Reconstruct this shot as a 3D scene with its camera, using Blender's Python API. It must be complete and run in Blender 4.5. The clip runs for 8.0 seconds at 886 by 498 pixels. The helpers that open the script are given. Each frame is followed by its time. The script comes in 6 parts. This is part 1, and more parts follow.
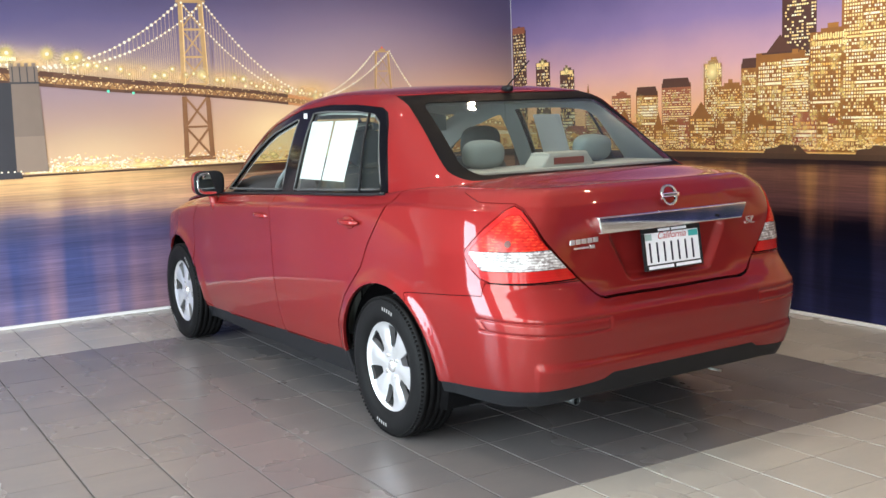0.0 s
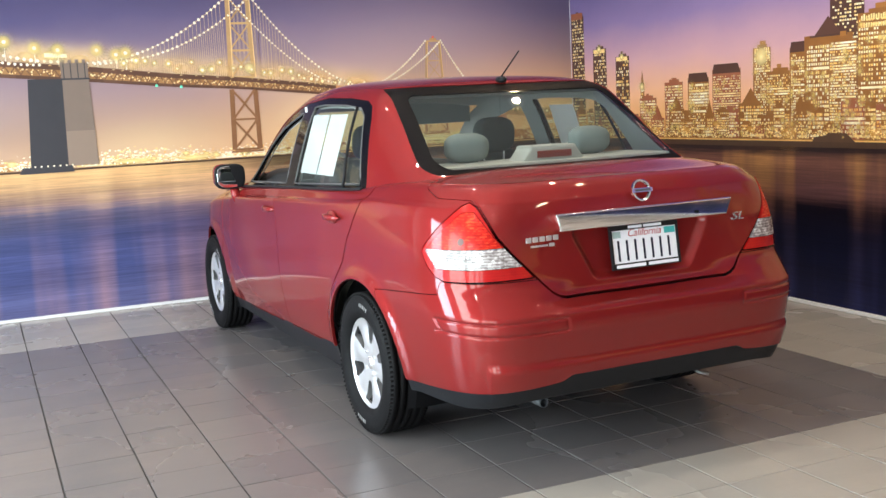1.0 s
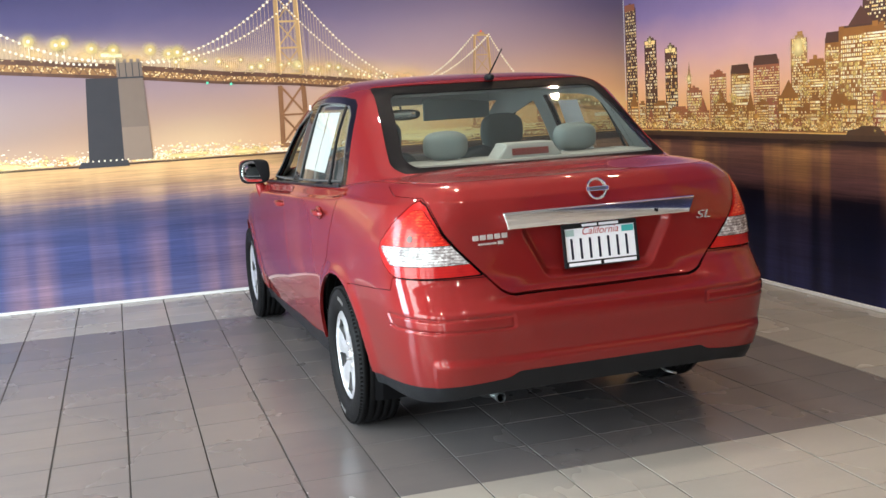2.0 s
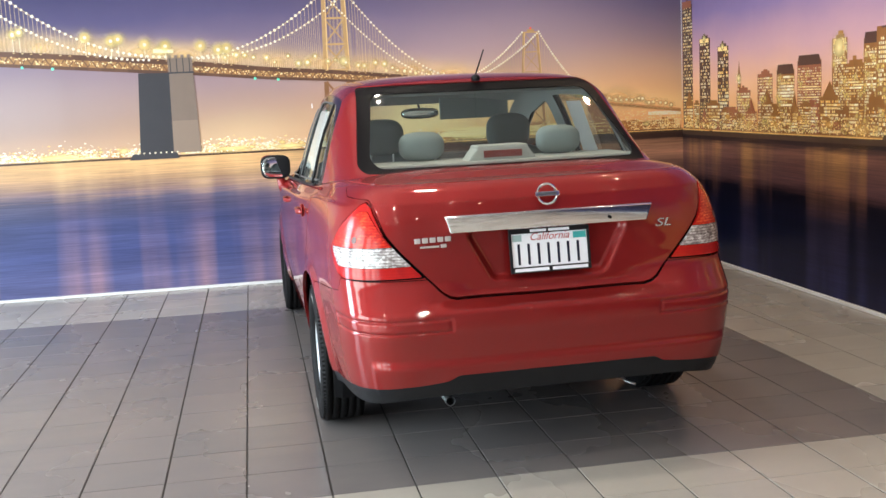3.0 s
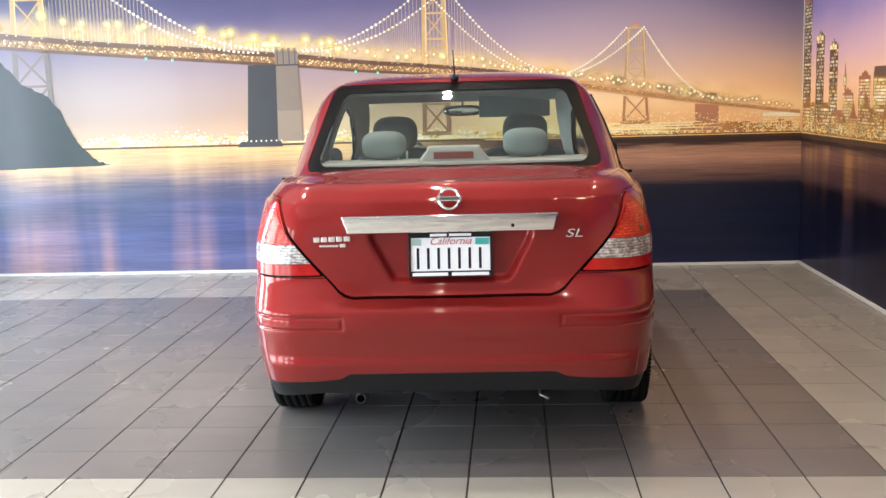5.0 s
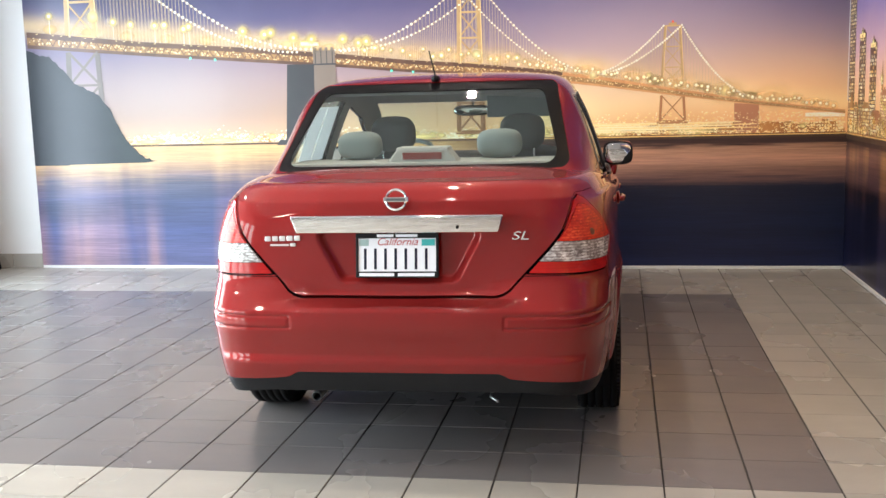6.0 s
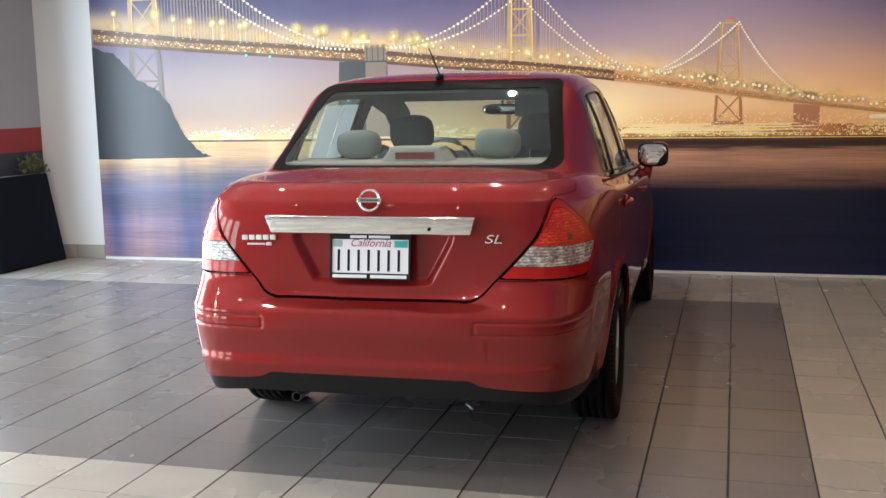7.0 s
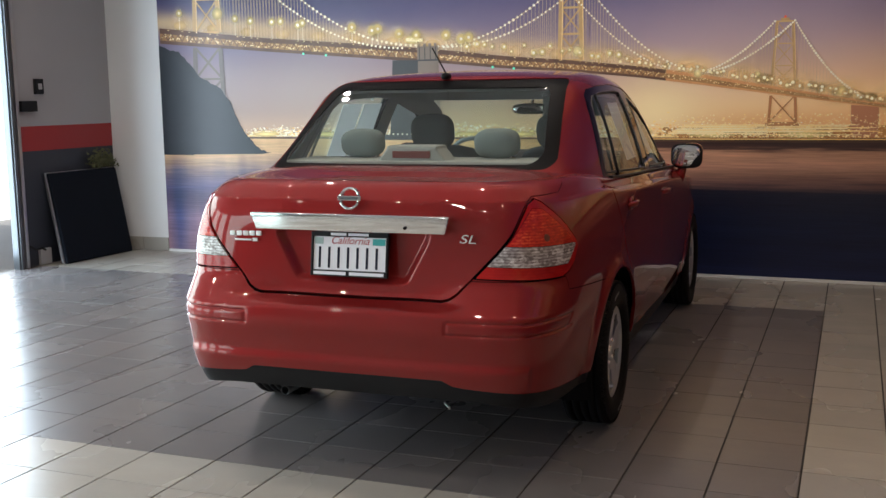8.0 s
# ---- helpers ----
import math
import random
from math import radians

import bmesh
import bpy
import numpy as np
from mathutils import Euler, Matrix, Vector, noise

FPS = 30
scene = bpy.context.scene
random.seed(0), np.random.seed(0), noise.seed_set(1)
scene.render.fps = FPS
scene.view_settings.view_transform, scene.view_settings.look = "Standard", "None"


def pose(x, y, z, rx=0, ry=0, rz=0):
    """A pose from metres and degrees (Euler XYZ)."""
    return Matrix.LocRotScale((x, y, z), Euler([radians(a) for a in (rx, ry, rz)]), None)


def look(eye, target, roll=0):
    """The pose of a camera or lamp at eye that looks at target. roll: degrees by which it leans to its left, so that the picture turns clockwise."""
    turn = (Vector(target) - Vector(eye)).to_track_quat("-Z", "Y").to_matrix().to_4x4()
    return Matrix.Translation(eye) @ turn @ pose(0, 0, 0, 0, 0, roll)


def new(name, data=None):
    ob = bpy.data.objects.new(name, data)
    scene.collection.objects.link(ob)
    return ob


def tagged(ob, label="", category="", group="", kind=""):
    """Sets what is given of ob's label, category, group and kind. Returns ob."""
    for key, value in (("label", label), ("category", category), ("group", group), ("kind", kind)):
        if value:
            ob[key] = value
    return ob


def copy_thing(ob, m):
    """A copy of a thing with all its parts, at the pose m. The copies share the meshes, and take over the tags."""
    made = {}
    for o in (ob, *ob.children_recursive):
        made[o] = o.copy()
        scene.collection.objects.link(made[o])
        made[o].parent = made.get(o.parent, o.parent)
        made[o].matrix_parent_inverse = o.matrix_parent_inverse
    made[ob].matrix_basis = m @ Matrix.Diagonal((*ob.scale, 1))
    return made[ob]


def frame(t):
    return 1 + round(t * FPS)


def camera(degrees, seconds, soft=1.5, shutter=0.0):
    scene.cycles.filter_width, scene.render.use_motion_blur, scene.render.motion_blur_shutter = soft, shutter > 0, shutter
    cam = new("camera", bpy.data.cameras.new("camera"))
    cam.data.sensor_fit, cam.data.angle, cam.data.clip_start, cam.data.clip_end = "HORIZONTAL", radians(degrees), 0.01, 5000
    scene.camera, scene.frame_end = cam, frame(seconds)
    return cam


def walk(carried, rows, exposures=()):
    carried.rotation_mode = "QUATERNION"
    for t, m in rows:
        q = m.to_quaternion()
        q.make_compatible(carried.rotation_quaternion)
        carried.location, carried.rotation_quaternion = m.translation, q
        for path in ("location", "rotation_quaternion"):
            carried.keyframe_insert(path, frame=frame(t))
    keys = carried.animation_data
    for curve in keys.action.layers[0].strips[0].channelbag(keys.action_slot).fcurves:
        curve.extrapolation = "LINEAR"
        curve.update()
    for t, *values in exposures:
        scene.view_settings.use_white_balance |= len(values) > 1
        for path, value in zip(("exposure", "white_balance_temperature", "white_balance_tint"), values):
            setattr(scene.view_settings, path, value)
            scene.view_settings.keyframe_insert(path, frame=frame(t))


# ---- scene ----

cam = camera(45.9, 8.0)
PATH = [
    (0, (-0.327, 0.375, 1.391), (0.696, 2.075, 1.132), -2.1),
    (0.5, (-0.006, 0.304, 1.396), (0.926, 2.054, 1.128), -2.2),
    (1, (0.285, 0.15, 1.395), (1.087, 1.962, 1.12), -2.8),
    (1.5, (0.555, -0.013, 1.4), (1.25, 1.841, 1.12), -3.2),
    (3, (1.506, -0.316, 1.406), (1.851, 1.633, 1.121), -2.7),
    (3.5, (1.836, -0.318, 1.398), (2.088, 1.646, 1.116), -2.0),
    (4, (2.18, -0.332, 1.396), (2.287, 1.645, 1.117), -1.4),
    (4.5, (2.496, -0.403, 1.408), (2.469, 1.577, 1.122), -1.5),
    (6, (3.394, -0.339, 1.411), (3.061, 1.612, 1.122), -1.5),
    (6.5, (3.638, -0.259, 1.392), (3.19, 1.67, 1.105), -1.5),
    (7, (3.855, -0.146, 1.408), (3.322, 1.76, 1.118), -1.1),
    (7.5, (4.11, -0.059, 1.409), (3.481, 1.818, 1.124), -1.1),
    (8, (4.297, -0.004, 1.405), (3.574, 1.838, 1.115), -0.8),
]
EXPOSURES = [(0, 0.24), (1.5, 0.22), (3, 0.22), (3.5, 0.38), (4.5, 0.48), (6, 0.52), (6.6, 0.47), (7.1, 0.12), (7.5, 0.08), (8, -0.42)]
walk(cam, [(t, look(eye, target, roll)) for t, eye, target, roll in PATH], EXPOSURES)

# ---- plan of the hall, metres ----
BACK, RIGHT, LEFT, NEAR, TOP = 8.11, 5.12, -2.23, -4.5, 4.0
TILE, TX, TY = 0.3075, 4.165, 3.34
DOOR_Y0, DOOR_Y1, DOOR_TOP = 5.65, 6.80, 2.7

# ---- sky, sun, daylight at the big door ----
world = bpy.data.worlds.new("world")
scene.world = world
world.use_nodes = True
wn = world.node_tree.nodes
sky = wn.new("ShaderNodeTexSky")
sky.sky_type, sky.sun_disc = "NISHITA", False
sky.sun_elevation, sky.sun_rotation = radians(49), radians(107)
wn["Background"].inputs[1].default_value = 0.12
world.node_tree.links.new(sky.outputs[0], wn["Background"].inputs[0])
sun = new("sun", bpy.data.lights.new("sun", "SUN"))
sun.data.energy, sun.data.angle, sun.data.color = 3.0, radians(0.5), (1.0, 0.95, 0.88)
sun.matrix_world = look((10, -3, 12), (0, 0, 0))
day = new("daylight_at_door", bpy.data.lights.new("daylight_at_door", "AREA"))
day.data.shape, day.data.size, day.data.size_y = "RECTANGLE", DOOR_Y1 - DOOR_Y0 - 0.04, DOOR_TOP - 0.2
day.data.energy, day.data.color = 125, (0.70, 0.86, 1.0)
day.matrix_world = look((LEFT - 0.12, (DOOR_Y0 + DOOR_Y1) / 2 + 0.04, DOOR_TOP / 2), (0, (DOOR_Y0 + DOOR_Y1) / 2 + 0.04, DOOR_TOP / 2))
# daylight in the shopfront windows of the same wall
# all stand out of view; the widest is added to light the car's flank
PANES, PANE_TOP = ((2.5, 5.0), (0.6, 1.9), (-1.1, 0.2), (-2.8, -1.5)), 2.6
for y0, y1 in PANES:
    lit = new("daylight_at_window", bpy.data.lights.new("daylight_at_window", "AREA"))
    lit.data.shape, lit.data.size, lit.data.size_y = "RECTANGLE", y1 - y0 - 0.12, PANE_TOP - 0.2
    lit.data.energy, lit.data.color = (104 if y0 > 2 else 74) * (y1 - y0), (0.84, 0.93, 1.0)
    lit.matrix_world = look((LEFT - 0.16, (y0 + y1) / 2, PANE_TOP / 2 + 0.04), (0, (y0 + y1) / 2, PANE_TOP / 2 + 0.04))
# recessed ceiling lamps
LAMPS = [(x, y) for x in (-1.33, 0.52, 2.37, 4.22) for y in (-3.29, -1.44, 0.41, 2.26, 4.11, 5.96)]
LAMP_POWER, LAMP_COLOR, LAMP_WARM = 84, (1.0, 0.872, 0.755), (1.0, 0.70, 0.44)

# ---- materials ----
def shader(name):
    m = bpy.data.materials.new(name)
    m.use_nodes = True
    nt = m.node_tree
    return m, nt, nt.nodes["Principled BSDF"]


def node(nt, kind, **inputs):
    n = nt.nodes.new(kind)
    for key, value in inputs.items():
        n.inputs[key.replace("_", " ")].default_value = value
    return n


def ramp(nt, source, stops):
    r = nt.nodes.new("ShaderNodeValToRGB")
    el = r.color_ramp.elements
    while len(el) < len(stops):
        el.new(0.5)
    for e, (p, c) in zip(el, stops):
        e.position, e.color = p, (*c, 1) if len(c) == 3 else c
    nt.links.new(source, r.inputs[0])
    return r.outputs[0]


def mixed(nt, fac, a, b, mode="MIX"):
    m = nt.nodes.new("ShaderNodeMix")
    m.data_type, m.blend_type = "RGBA", mode
    for k, v in ((0, fac), (6, a), (7, b)):
        if isinstance(v, (int, float)):
            m.inputs[k].default_value = v
        elif isinstance(v, tuple):
            m.inputs[k].default_value = (*v, 1)
        else:
            nt.links.new(v, m.inputs[k])
    return m.outputs[2]


def calc(nt, op, a, b=0.0):
    m = nt.nodes.new("ShaderNodeMath")
    m.operation = op
    for k, v in ((0, a), (1, b)):
        if isinstance(v, (int, float)):
            m.inputs[k].default_value = v
        else:
            nt.links.new(v, m.inputs[k])
    return m.outputs[0]


def noise_at(nt, scale, stretch=(1, 1, 1), detail=3.0, rough=0.5, coords=None):
    if coords is None:
        coords = nt.nodes.new("ShaderNodeTexCoord").outputs["Object"]
    mp = nt.nodes.new("ShaderNodeMapping")
    mp.inputs["Scale"].default_value = stretch
    nt.links.new(coords, mp.inputs[0])
    n = node(nt, "ShaderNodeTexNoise", Scale=scale, Detail=detail, Roughness=rough)
    nt.links.new(mp.outputs[0], n.inputs[0])
    return n.outputs[0]


def material(name, color, rough=0.5, metal=0.0, vary=0.12, scale=6.0, grain=120.0, bump=0.0, coat=0.0, coat_rough=0.03, spec=0.5, rough_vary=0.1):
    """A surface with a base colour that varies at two scales, a varying gloss and a fine relief."""
    m, nt, p = shader(name)
    big, fine = noise_at(nt, scale), noise_at(nt, grain, detail=2)
    dark = tuple(c * (1 - vary) for c in color)
    light = tuple(min(1, c * (1 + vary)) for c in color)
    col = mixed(nt, calc(nt, "ADD", calc(nt, "MULTIPLY", big, 0.7), calc(nt, "MULTIPLY", fine, 0.3)), dark, light)
    nt.links.new(col, p.inputs["Base Color"])
    r = calc(nt, "ADD", rough - rough_vary / 2, calc(nt, "MULTIPLY", big, rough_vary))
    nt.links.new(r, p.inputs["Roughness"])
    p.inputs["Metallic"].default_value = metal
    p.inputs["Specular IOR Level"].default_value = spec
    p.inputs["Coat Weight"].default_value, p.inputs["Coat Roughness"].default_value = coat, coat_rough
    if bump:
        b = node(nt, "ShaderNodeBump", Strength=1.0, Distance=bump)
        nt.links.new(fine, b.inputs["Height"])
        nt.links.new(b.outputs[0], p.inputs["Normal"])
    return m


def glass(name, tint, rough=0.0, alpha=0.85):
    """Thin car glass: mostly clear with a mirror-like face."""
    m, nt, p = shader(name)
    out = nt.nodes["Material Output"]
    clear = nt.nodes.new("ShaderNodeBsdfTransparent")
    clear.inputs[0].default_value = (*tint, 1)
    gloss = node(nt, "ShaderNodeBsdfGlossy", Roughness=rough)
    lw = node(nt, "ShaderNodeLayerWeight", Blend=0.5)
    fres = calc(nt, "ADD", 0.07, calc(nt, "MULTIPLY", 0.85, calc(nt, "POWER", lw.outputs["Facing"], 5.0)))
    mix = nt.nodes.new("ShaderNodeMixShader")
    nt.links.new(fres, mix.inputs[0])
    nt.links.new(clear.outputs[0], mix.inputs[1])
    nt.links.new(gloss.outputs[0], mix.inputs[2])
    # a faint pale veil mixed in, standing in for haze reflected by the glass
    veil_dust = nt.nodes.new("ShaderNodeBsdfDiffuse")
    veil_dust.inputs[0].default_value = (0.52, 0.58, 0.55, 1)
    film = nt.nodes.new("ShaderNodeMixShader")
    nt.links.new(calc(nt, "ADD", 0.008, calc(nt, "MULTIPLY", 0.024, noise_at(nt, 3.0, detail=4))), film.inputs[0])
    nt.links.new(mix.outputs[0], film.inputs[1])
    nt.links.new(veil_dust.outputs[0], film.inputs[2])
    nt.links.new(film.outputs[0], out.inputs[0])
    return m


def lens(name, stops, facet=60.0, relief=0.0008, metal=0.0):
    """Moulded lamp plastic: reflector glints painted as broken facet tones behind a clear glossy face."""
    m, nt, p = shader(name)
    obj = nt.nodes.new("ShaderNodeTexCoord").outputs["Object"]
    mp = nt.nodes.new("ShaderNodeMapping")
    mp.inputs["Scale"].default_value = (1, 0.6, 1.5)
    nt.links.new(obj, mp.inputs[0])
    vor = node(nt, "ShaderNodeTexVoronoi", Scale=facet)
    nt.links.new(mp.outputs[0], vor.inputs[0])
    rib = node(nt, "ShaderNodeTexWave", Scale=30.0, Distortion=0.6)
    rib.bands_direction = "Z"
    nt.links.new(obj, rib.inputs[0])
    sep = nt.nodes.new("ShaderNodeSeparateColor")
    nt.links.new(vor.outputs["Color"], sep.inputs[0])
    patch = noise_at(nt, 19.0, (1, 1, 0.7), 3)
    f = calc(nt, "ADD", calc(nt, "MULTIPLY", sep.outputs[0], 0.30), calc(nt, "ADD", calc(nt, "MULTIPLY", rib.outputs[1], 0.14), calc(nt, "MULTIPLY", patch, 0.64)))
    nt.links.new(ramp(nt, f, stops), p.inputs["Base Color"])
    p.inputs["Roughness"].default_value, p.inputs["Metallic"].default_value = 0.25, metal
    p.inputs["Specular IOR Level"].default_value = 0.2
    p.inputs["Coat Weight"].default_value, p.inputs["Coat Roughness"].default_value = 0.35, 0.03
    b = node(nt, "ShaderNodeBump", Strength=0.4, Distance=relief)
    nt.links.new(sep.outputs[1], b.inputs["Height"])
    nt.links.new(b.outputs[0], p.inputs["Normal"])
    return m


def glow(name, color, strength):
    m, nt, p = shader(name)
    p.inputs["Base Color"].default_value = (*color, 1)
    p.inputs["Emission Color"].default_value = (*color, 1)
    p.inputs["Emission Strength"].default_value = strength
    return m


def tile_material(name, color, warm):
    """Glazed floor tile: mottled, each tile a little different, satin with smears."""
    m, nt, p = shader(name)
    pos = nt.nodes.new("ShaderNodeNewGeometry").outputs["Position"]
    cloud = noise_at(nt, 2.6, (1, 2.2, 1), detail=5, coords=pos)
    fine = noise_at(nt, 55.0, (1, 1, 1), detail=4, coords=pos)
    info = nt.nodes.new("ShaderNodeObjectInfo").outputs["Random"]
    isl = nt.nodes.new("ShaderNodeNewGeometry").outputs["Random Per Island"]
    one = calc(nt, "FRACT", calc(nt, "ADD", calc(nt, "MULTIPLY", info, 7.31), isl))
    a = tuple(c * 0.80 for c in color)
    b = tuple(c * w * 1.18 for c, w in zip(color, warm))
    f = calc(nt, "ADD", calc(nt, "MULTIPLY", cloud, 0.6), calc(nt, "ADD", calc(nt, "MULTIPLY", fine, 0.15), calc(nt, "MULTIPLY", one, 0.25)))
    nt.links.new(mixed(nt, f, a, b), p.inputs["Base Color"])
    smear = noise_at(nt, 1.4, (1, 0.6, 1), detail=4, coords=pos)
    nt.links.new(calc(nt, "ADD", 0.17, calc(nt, "MULTIPLY", smear, 0.20)), p.inputs["Roughness"])
    p.inputs["Specular IOR Level"].default_value = 0.5
    bp = node(nt, "ShaderNodeBump", Strength=0.04, Distance=0.0005)
    nt.links.new(noise_at(nt, 14.0, detail=3, coords=pos), bp.inputs["Height"])
    nt.links.new(bp.outputs[0], p.inputs["Normal"])
    return m


def paint_material(name):
    """Red metallic body paint under clear lacquer."""
    m, nt, p = shader(name)
    flake = noise_at(nt, 900.0, detail=1)
    cloud = noise_at(nt, 1.6, detail=3)
    veil_dust = noise_at(nt, 14.0, detail=5)
    col = mixed(nt, calc(nt, "ADD", calc(nt, "MULTIPLY", flake, 0.5), calc(nt, "MULTIPLY", cloud, 0.5)), (0.216, 0.0146, 0.0142), (0.258, 0.0182, 0.0176))
    nt.links.new(col, p.inputs["Base Color"])
    p.inputs["Metallic"].default_value, p.inputs["Roughness"].default_value = 0.58, 0.55
    p.inputs["Specular IOR Level"].default_value = 0.05
    p.inputs["Coat Weight"].default_value, p.inputs["Coat IOR"].default_value = 1.0, 1.45
    nt.links.new(calc(nt, "ADD", 0.006, calc(nt, "MULTIPLY", veil_dust, 0.028)), p.inputs["Coat Roughness"])
    return m


RED = paint_material("red_paint")
BLACK_PLASTIC = material("black_plastic", (0.011, 0.012, 0.014), 0.42, bump=0.0006, grain=400, vary=0.25, spec=0.2)
BORDER = material("printed_border", (0.004, 0.004, 0.005), 0.5, vary=0.2, spec=0.04)
BLACK_GLOSS = material("black_gloss", (0.005, 0.005, 0.006), 0.06, vary=0.2, rough_vary=0.03, spec=0.2)
SEAL = material("window_seal", (0.075, 0.078, 0.08), 0.5, vary=0.15)
RUBBER = material("rubber", (0.0055, 0.0055, 0.006), 0.65, vary=0.3, bump=0.0008, grain=260, spec=0.15)
ALLOY = material("alloy", (0.70, 0.71, 0.73), 0.30, metal=0.65, vary=0.06, coat=0.4, coat_rough=0.1)
BARREL_SHADE = material("shaded_barrel_alloy", (0.07, 0.072, 0.075), 0.45, metal=0.5, vary=0.15)
CHROME = material("chrome", (0.93, 0.94, 0.95), 0.09, metal=1.0, vary=0.03, rough_vary=0.04)
BADGE = material("badge_chrome", (0.88, 0.88, 0.88), 0.28, metal=0.85, vary=0.05)
MIRROR = material("mirror", (0.92, 0.93, 0.94), 0.015, metal=1.0, vary=0.01, rough_vary=0.01)
DARK = material("dark_inside", (0.006, 0.006, 0.007), 0.9, vary=0.3, spec=0.1)
TRIM = material("cabin_trim", (0.36, 0.365, 0.345), 0.7, vary=0.06, bump=0.0008, grain=300)
FABRIC = material("seat_fabric", (0.19, 0.225, 0.225), 0.9, vary=0.15, bump=0.0012, grain=420)
FABRIC_DARK = material("seat_fabric_dark", (0.10, 0.115, 0.115), 0.9, vary=0.15, bump=0.0012, grain=420)
GLASS = glass("car_glass", (0.76, 0.85, 0.81))
LENS_RIM = lens("red_rim_lens", [(0.2, (0.30, 0.006, 0.008)), (0.8, (0.46, 0.012, 0.010))], 20.0, 0.0001)
LENS_RED = lens("red_lens", [(0.30, (0.30, 0.007, 0.006)), (0.46, (0.45, 0.012, 0.008)), (0.62, (0.56, 0.020, 0.011)), (0.82, (0.80, 0.09, 0.03))], 110.0, 0.0008)
BULB = material("bulb_shade", (0.10, 0.012, 0.008), 0.35, vary=0.5, scale=90, coat=0.3)
LENS_CLEAR = lens("clear_lens", [(0.32, (0.16, 0.14, 0.14)), (0.46, (0.28, 0.25, 0.25)), (0.58, (0.44, 0.42, 0.42)), (0.74, (0.78, 0.78, 0.78))], 90.0, 0.0008, 0.12)


def paper_material(name):
    """Thin white paper that lets some light through, with faint printed rows."""
    m, nt, p = shader(name)
    rows = node(nt, "ShaderNodeTexWave", Scale=24.0, Distortion=1.5)
    rows.bands_direction = "Z"
    nt.links.new(nt.nodes.new("ShaderNodeTexCoord").outputs["Object"], rows.inputs[0])
    col = ramp(nt, calc(nt, "MULTIPLY", rows.outputs[1], noise_at(nt, 9.0, (1, 1, 3), 3)), [(0.30, (0.86, 0.87, 0.88)), (0.60, (0.79, 0.80, 0.82))])
    nt.links.new(col, p.inputs["Base Color"])
    p.inputs["Roughness"].default_value = 0.8
    through_light = nt.nodes.new("ShaderNodeBsdfTranslucent")
    nt.links.new(col, through_light.inputs[0])
    mix = nt.nodes.new("ShaderNodeMixShader")
    mix.inputs[0].default_value = 0.42
    nt.links.new(p.outputs[0], mix.inputs[1])
    nt.links.new(through_light.outputs[0], mix.inputs[2])
    nt.links.new(mix.outputs[0], nt.nodes["Material Output"].inputs[0])
    return m


PAPER = paper_material("paper")
SOUTH_PAINT = material("warm_white_paint", (0.36, 0.345, 0.325), 0.6, vary=0.1, scale=1.5, bump=0.0006, grain=90)
WHITE_PAINT = material("white_paint", (0.76, 0.77, 0.77), 0.6, vary=0.05, scale=1.5, bump=0.0006, grain=90)
GREY_PAINT = material("grey_paint", (0.36, 0.36, 0.37), 0.6, vary=0.07, scale=1.8, bump=0.0006, grain=90)
RED_PAINT = material("red_stripe_paint", (0.32, 0.025, 0.028), 0.55, vary=0.1, scale=2.5, bump=0.0006, grain=90)
CHARCOAL = material("charcoal_paint", (0.028, 0.034, 0.048), 0.55, vary=0.15, scale=2.0, bump=0.0006, grain=90)
CEILING = material("ceiling_paint", (0.34, 0.335, 0.33), 0.8, vary=0.05, scale=1.0, bump=0.0006, grain=60)
GROUT = material("grout", (0.030, 0.029, 0.028), 0.9, vary=0.3, bump=0.001, grain=150)
TILE_DARK = tile_material("dark_floor_tile", (0.142, 0.145, 0.155), (1.14, 1.0, 0.90))
TILE_LIGHT = tile_material("light_floor_tile", (0.350, 0.346, 0.326), (1.05, 1.0, 0.93))
ALUMINIUM = material("aluminium", (0.45, 0.46, 0.47), 0.35, metal=0.9, vary=0.1)
JAMB = material("dark_anodised", (0.11, 0.12, 0.13), 0.4, metal=0.5, vary=0.15)
BOARD = material("black_board", (0.005, 0.008, 0.014), 0.7, vary=0.3, scale=4, bump=0.0006, grain=200, spec=0.12)
CONCRETE = material("concrete", (0.42, 0.41, 0.39), 0.85, vary=0.15, scale=1.2, bump=0.002, grain=40)
LEAF = material("dry_leaf", (0.10, 0.11, 0.045), 0.6, vary=0.45, scale=30)
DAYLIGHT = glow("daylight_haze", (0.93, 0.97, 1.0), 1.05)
LAMP_GLOW = glow("lamp_glow", (1.0, 0.86, 0.68), 9.0)


# ---- mesh helpers ----
def smooth_all(me):
    me.polygons.foreach_set("use_smooth", [True] * len(me.polygons))


def part(name, bm, mat, parent=None, label="", smooth=False):
    """Links a bmesh as ONE mesh object, under a thing or a part."""
    me = bpy.data.meshes.new(name)
    bm.to_mesh(me)
    bm.free()
    for mm in mat if isinstance(mat, (list, tuple)) else [mat]:
        me.materials.append(mm)
    if smooth:
        smooth_all(me)
    ob = new(name, me)
    ob.parent = parent
    if label:
        ob["label"] = label
    return ob


def box(x0, x1, y0, y1, z0, z1, bevel=0.0, seg=2):
    bm = bmesh.new()
    bmesh.ops.create_cube(bm, size=1)
    for v in bm.verts:
        v.co = Vector((x0 + (v.co.x + 0.5) * (x1 - x0), y0 + (v.co.y + 0.5) * (y1 - y0), z0 + (v.co.z + 0.5) * (z1 - z0)))
    if bevel:
        bmesh.ops.bevel(bm, geom=bm.edges[:], offset=bevel, segments=seg, affect="EDGES", profile=0.6)
    return bm


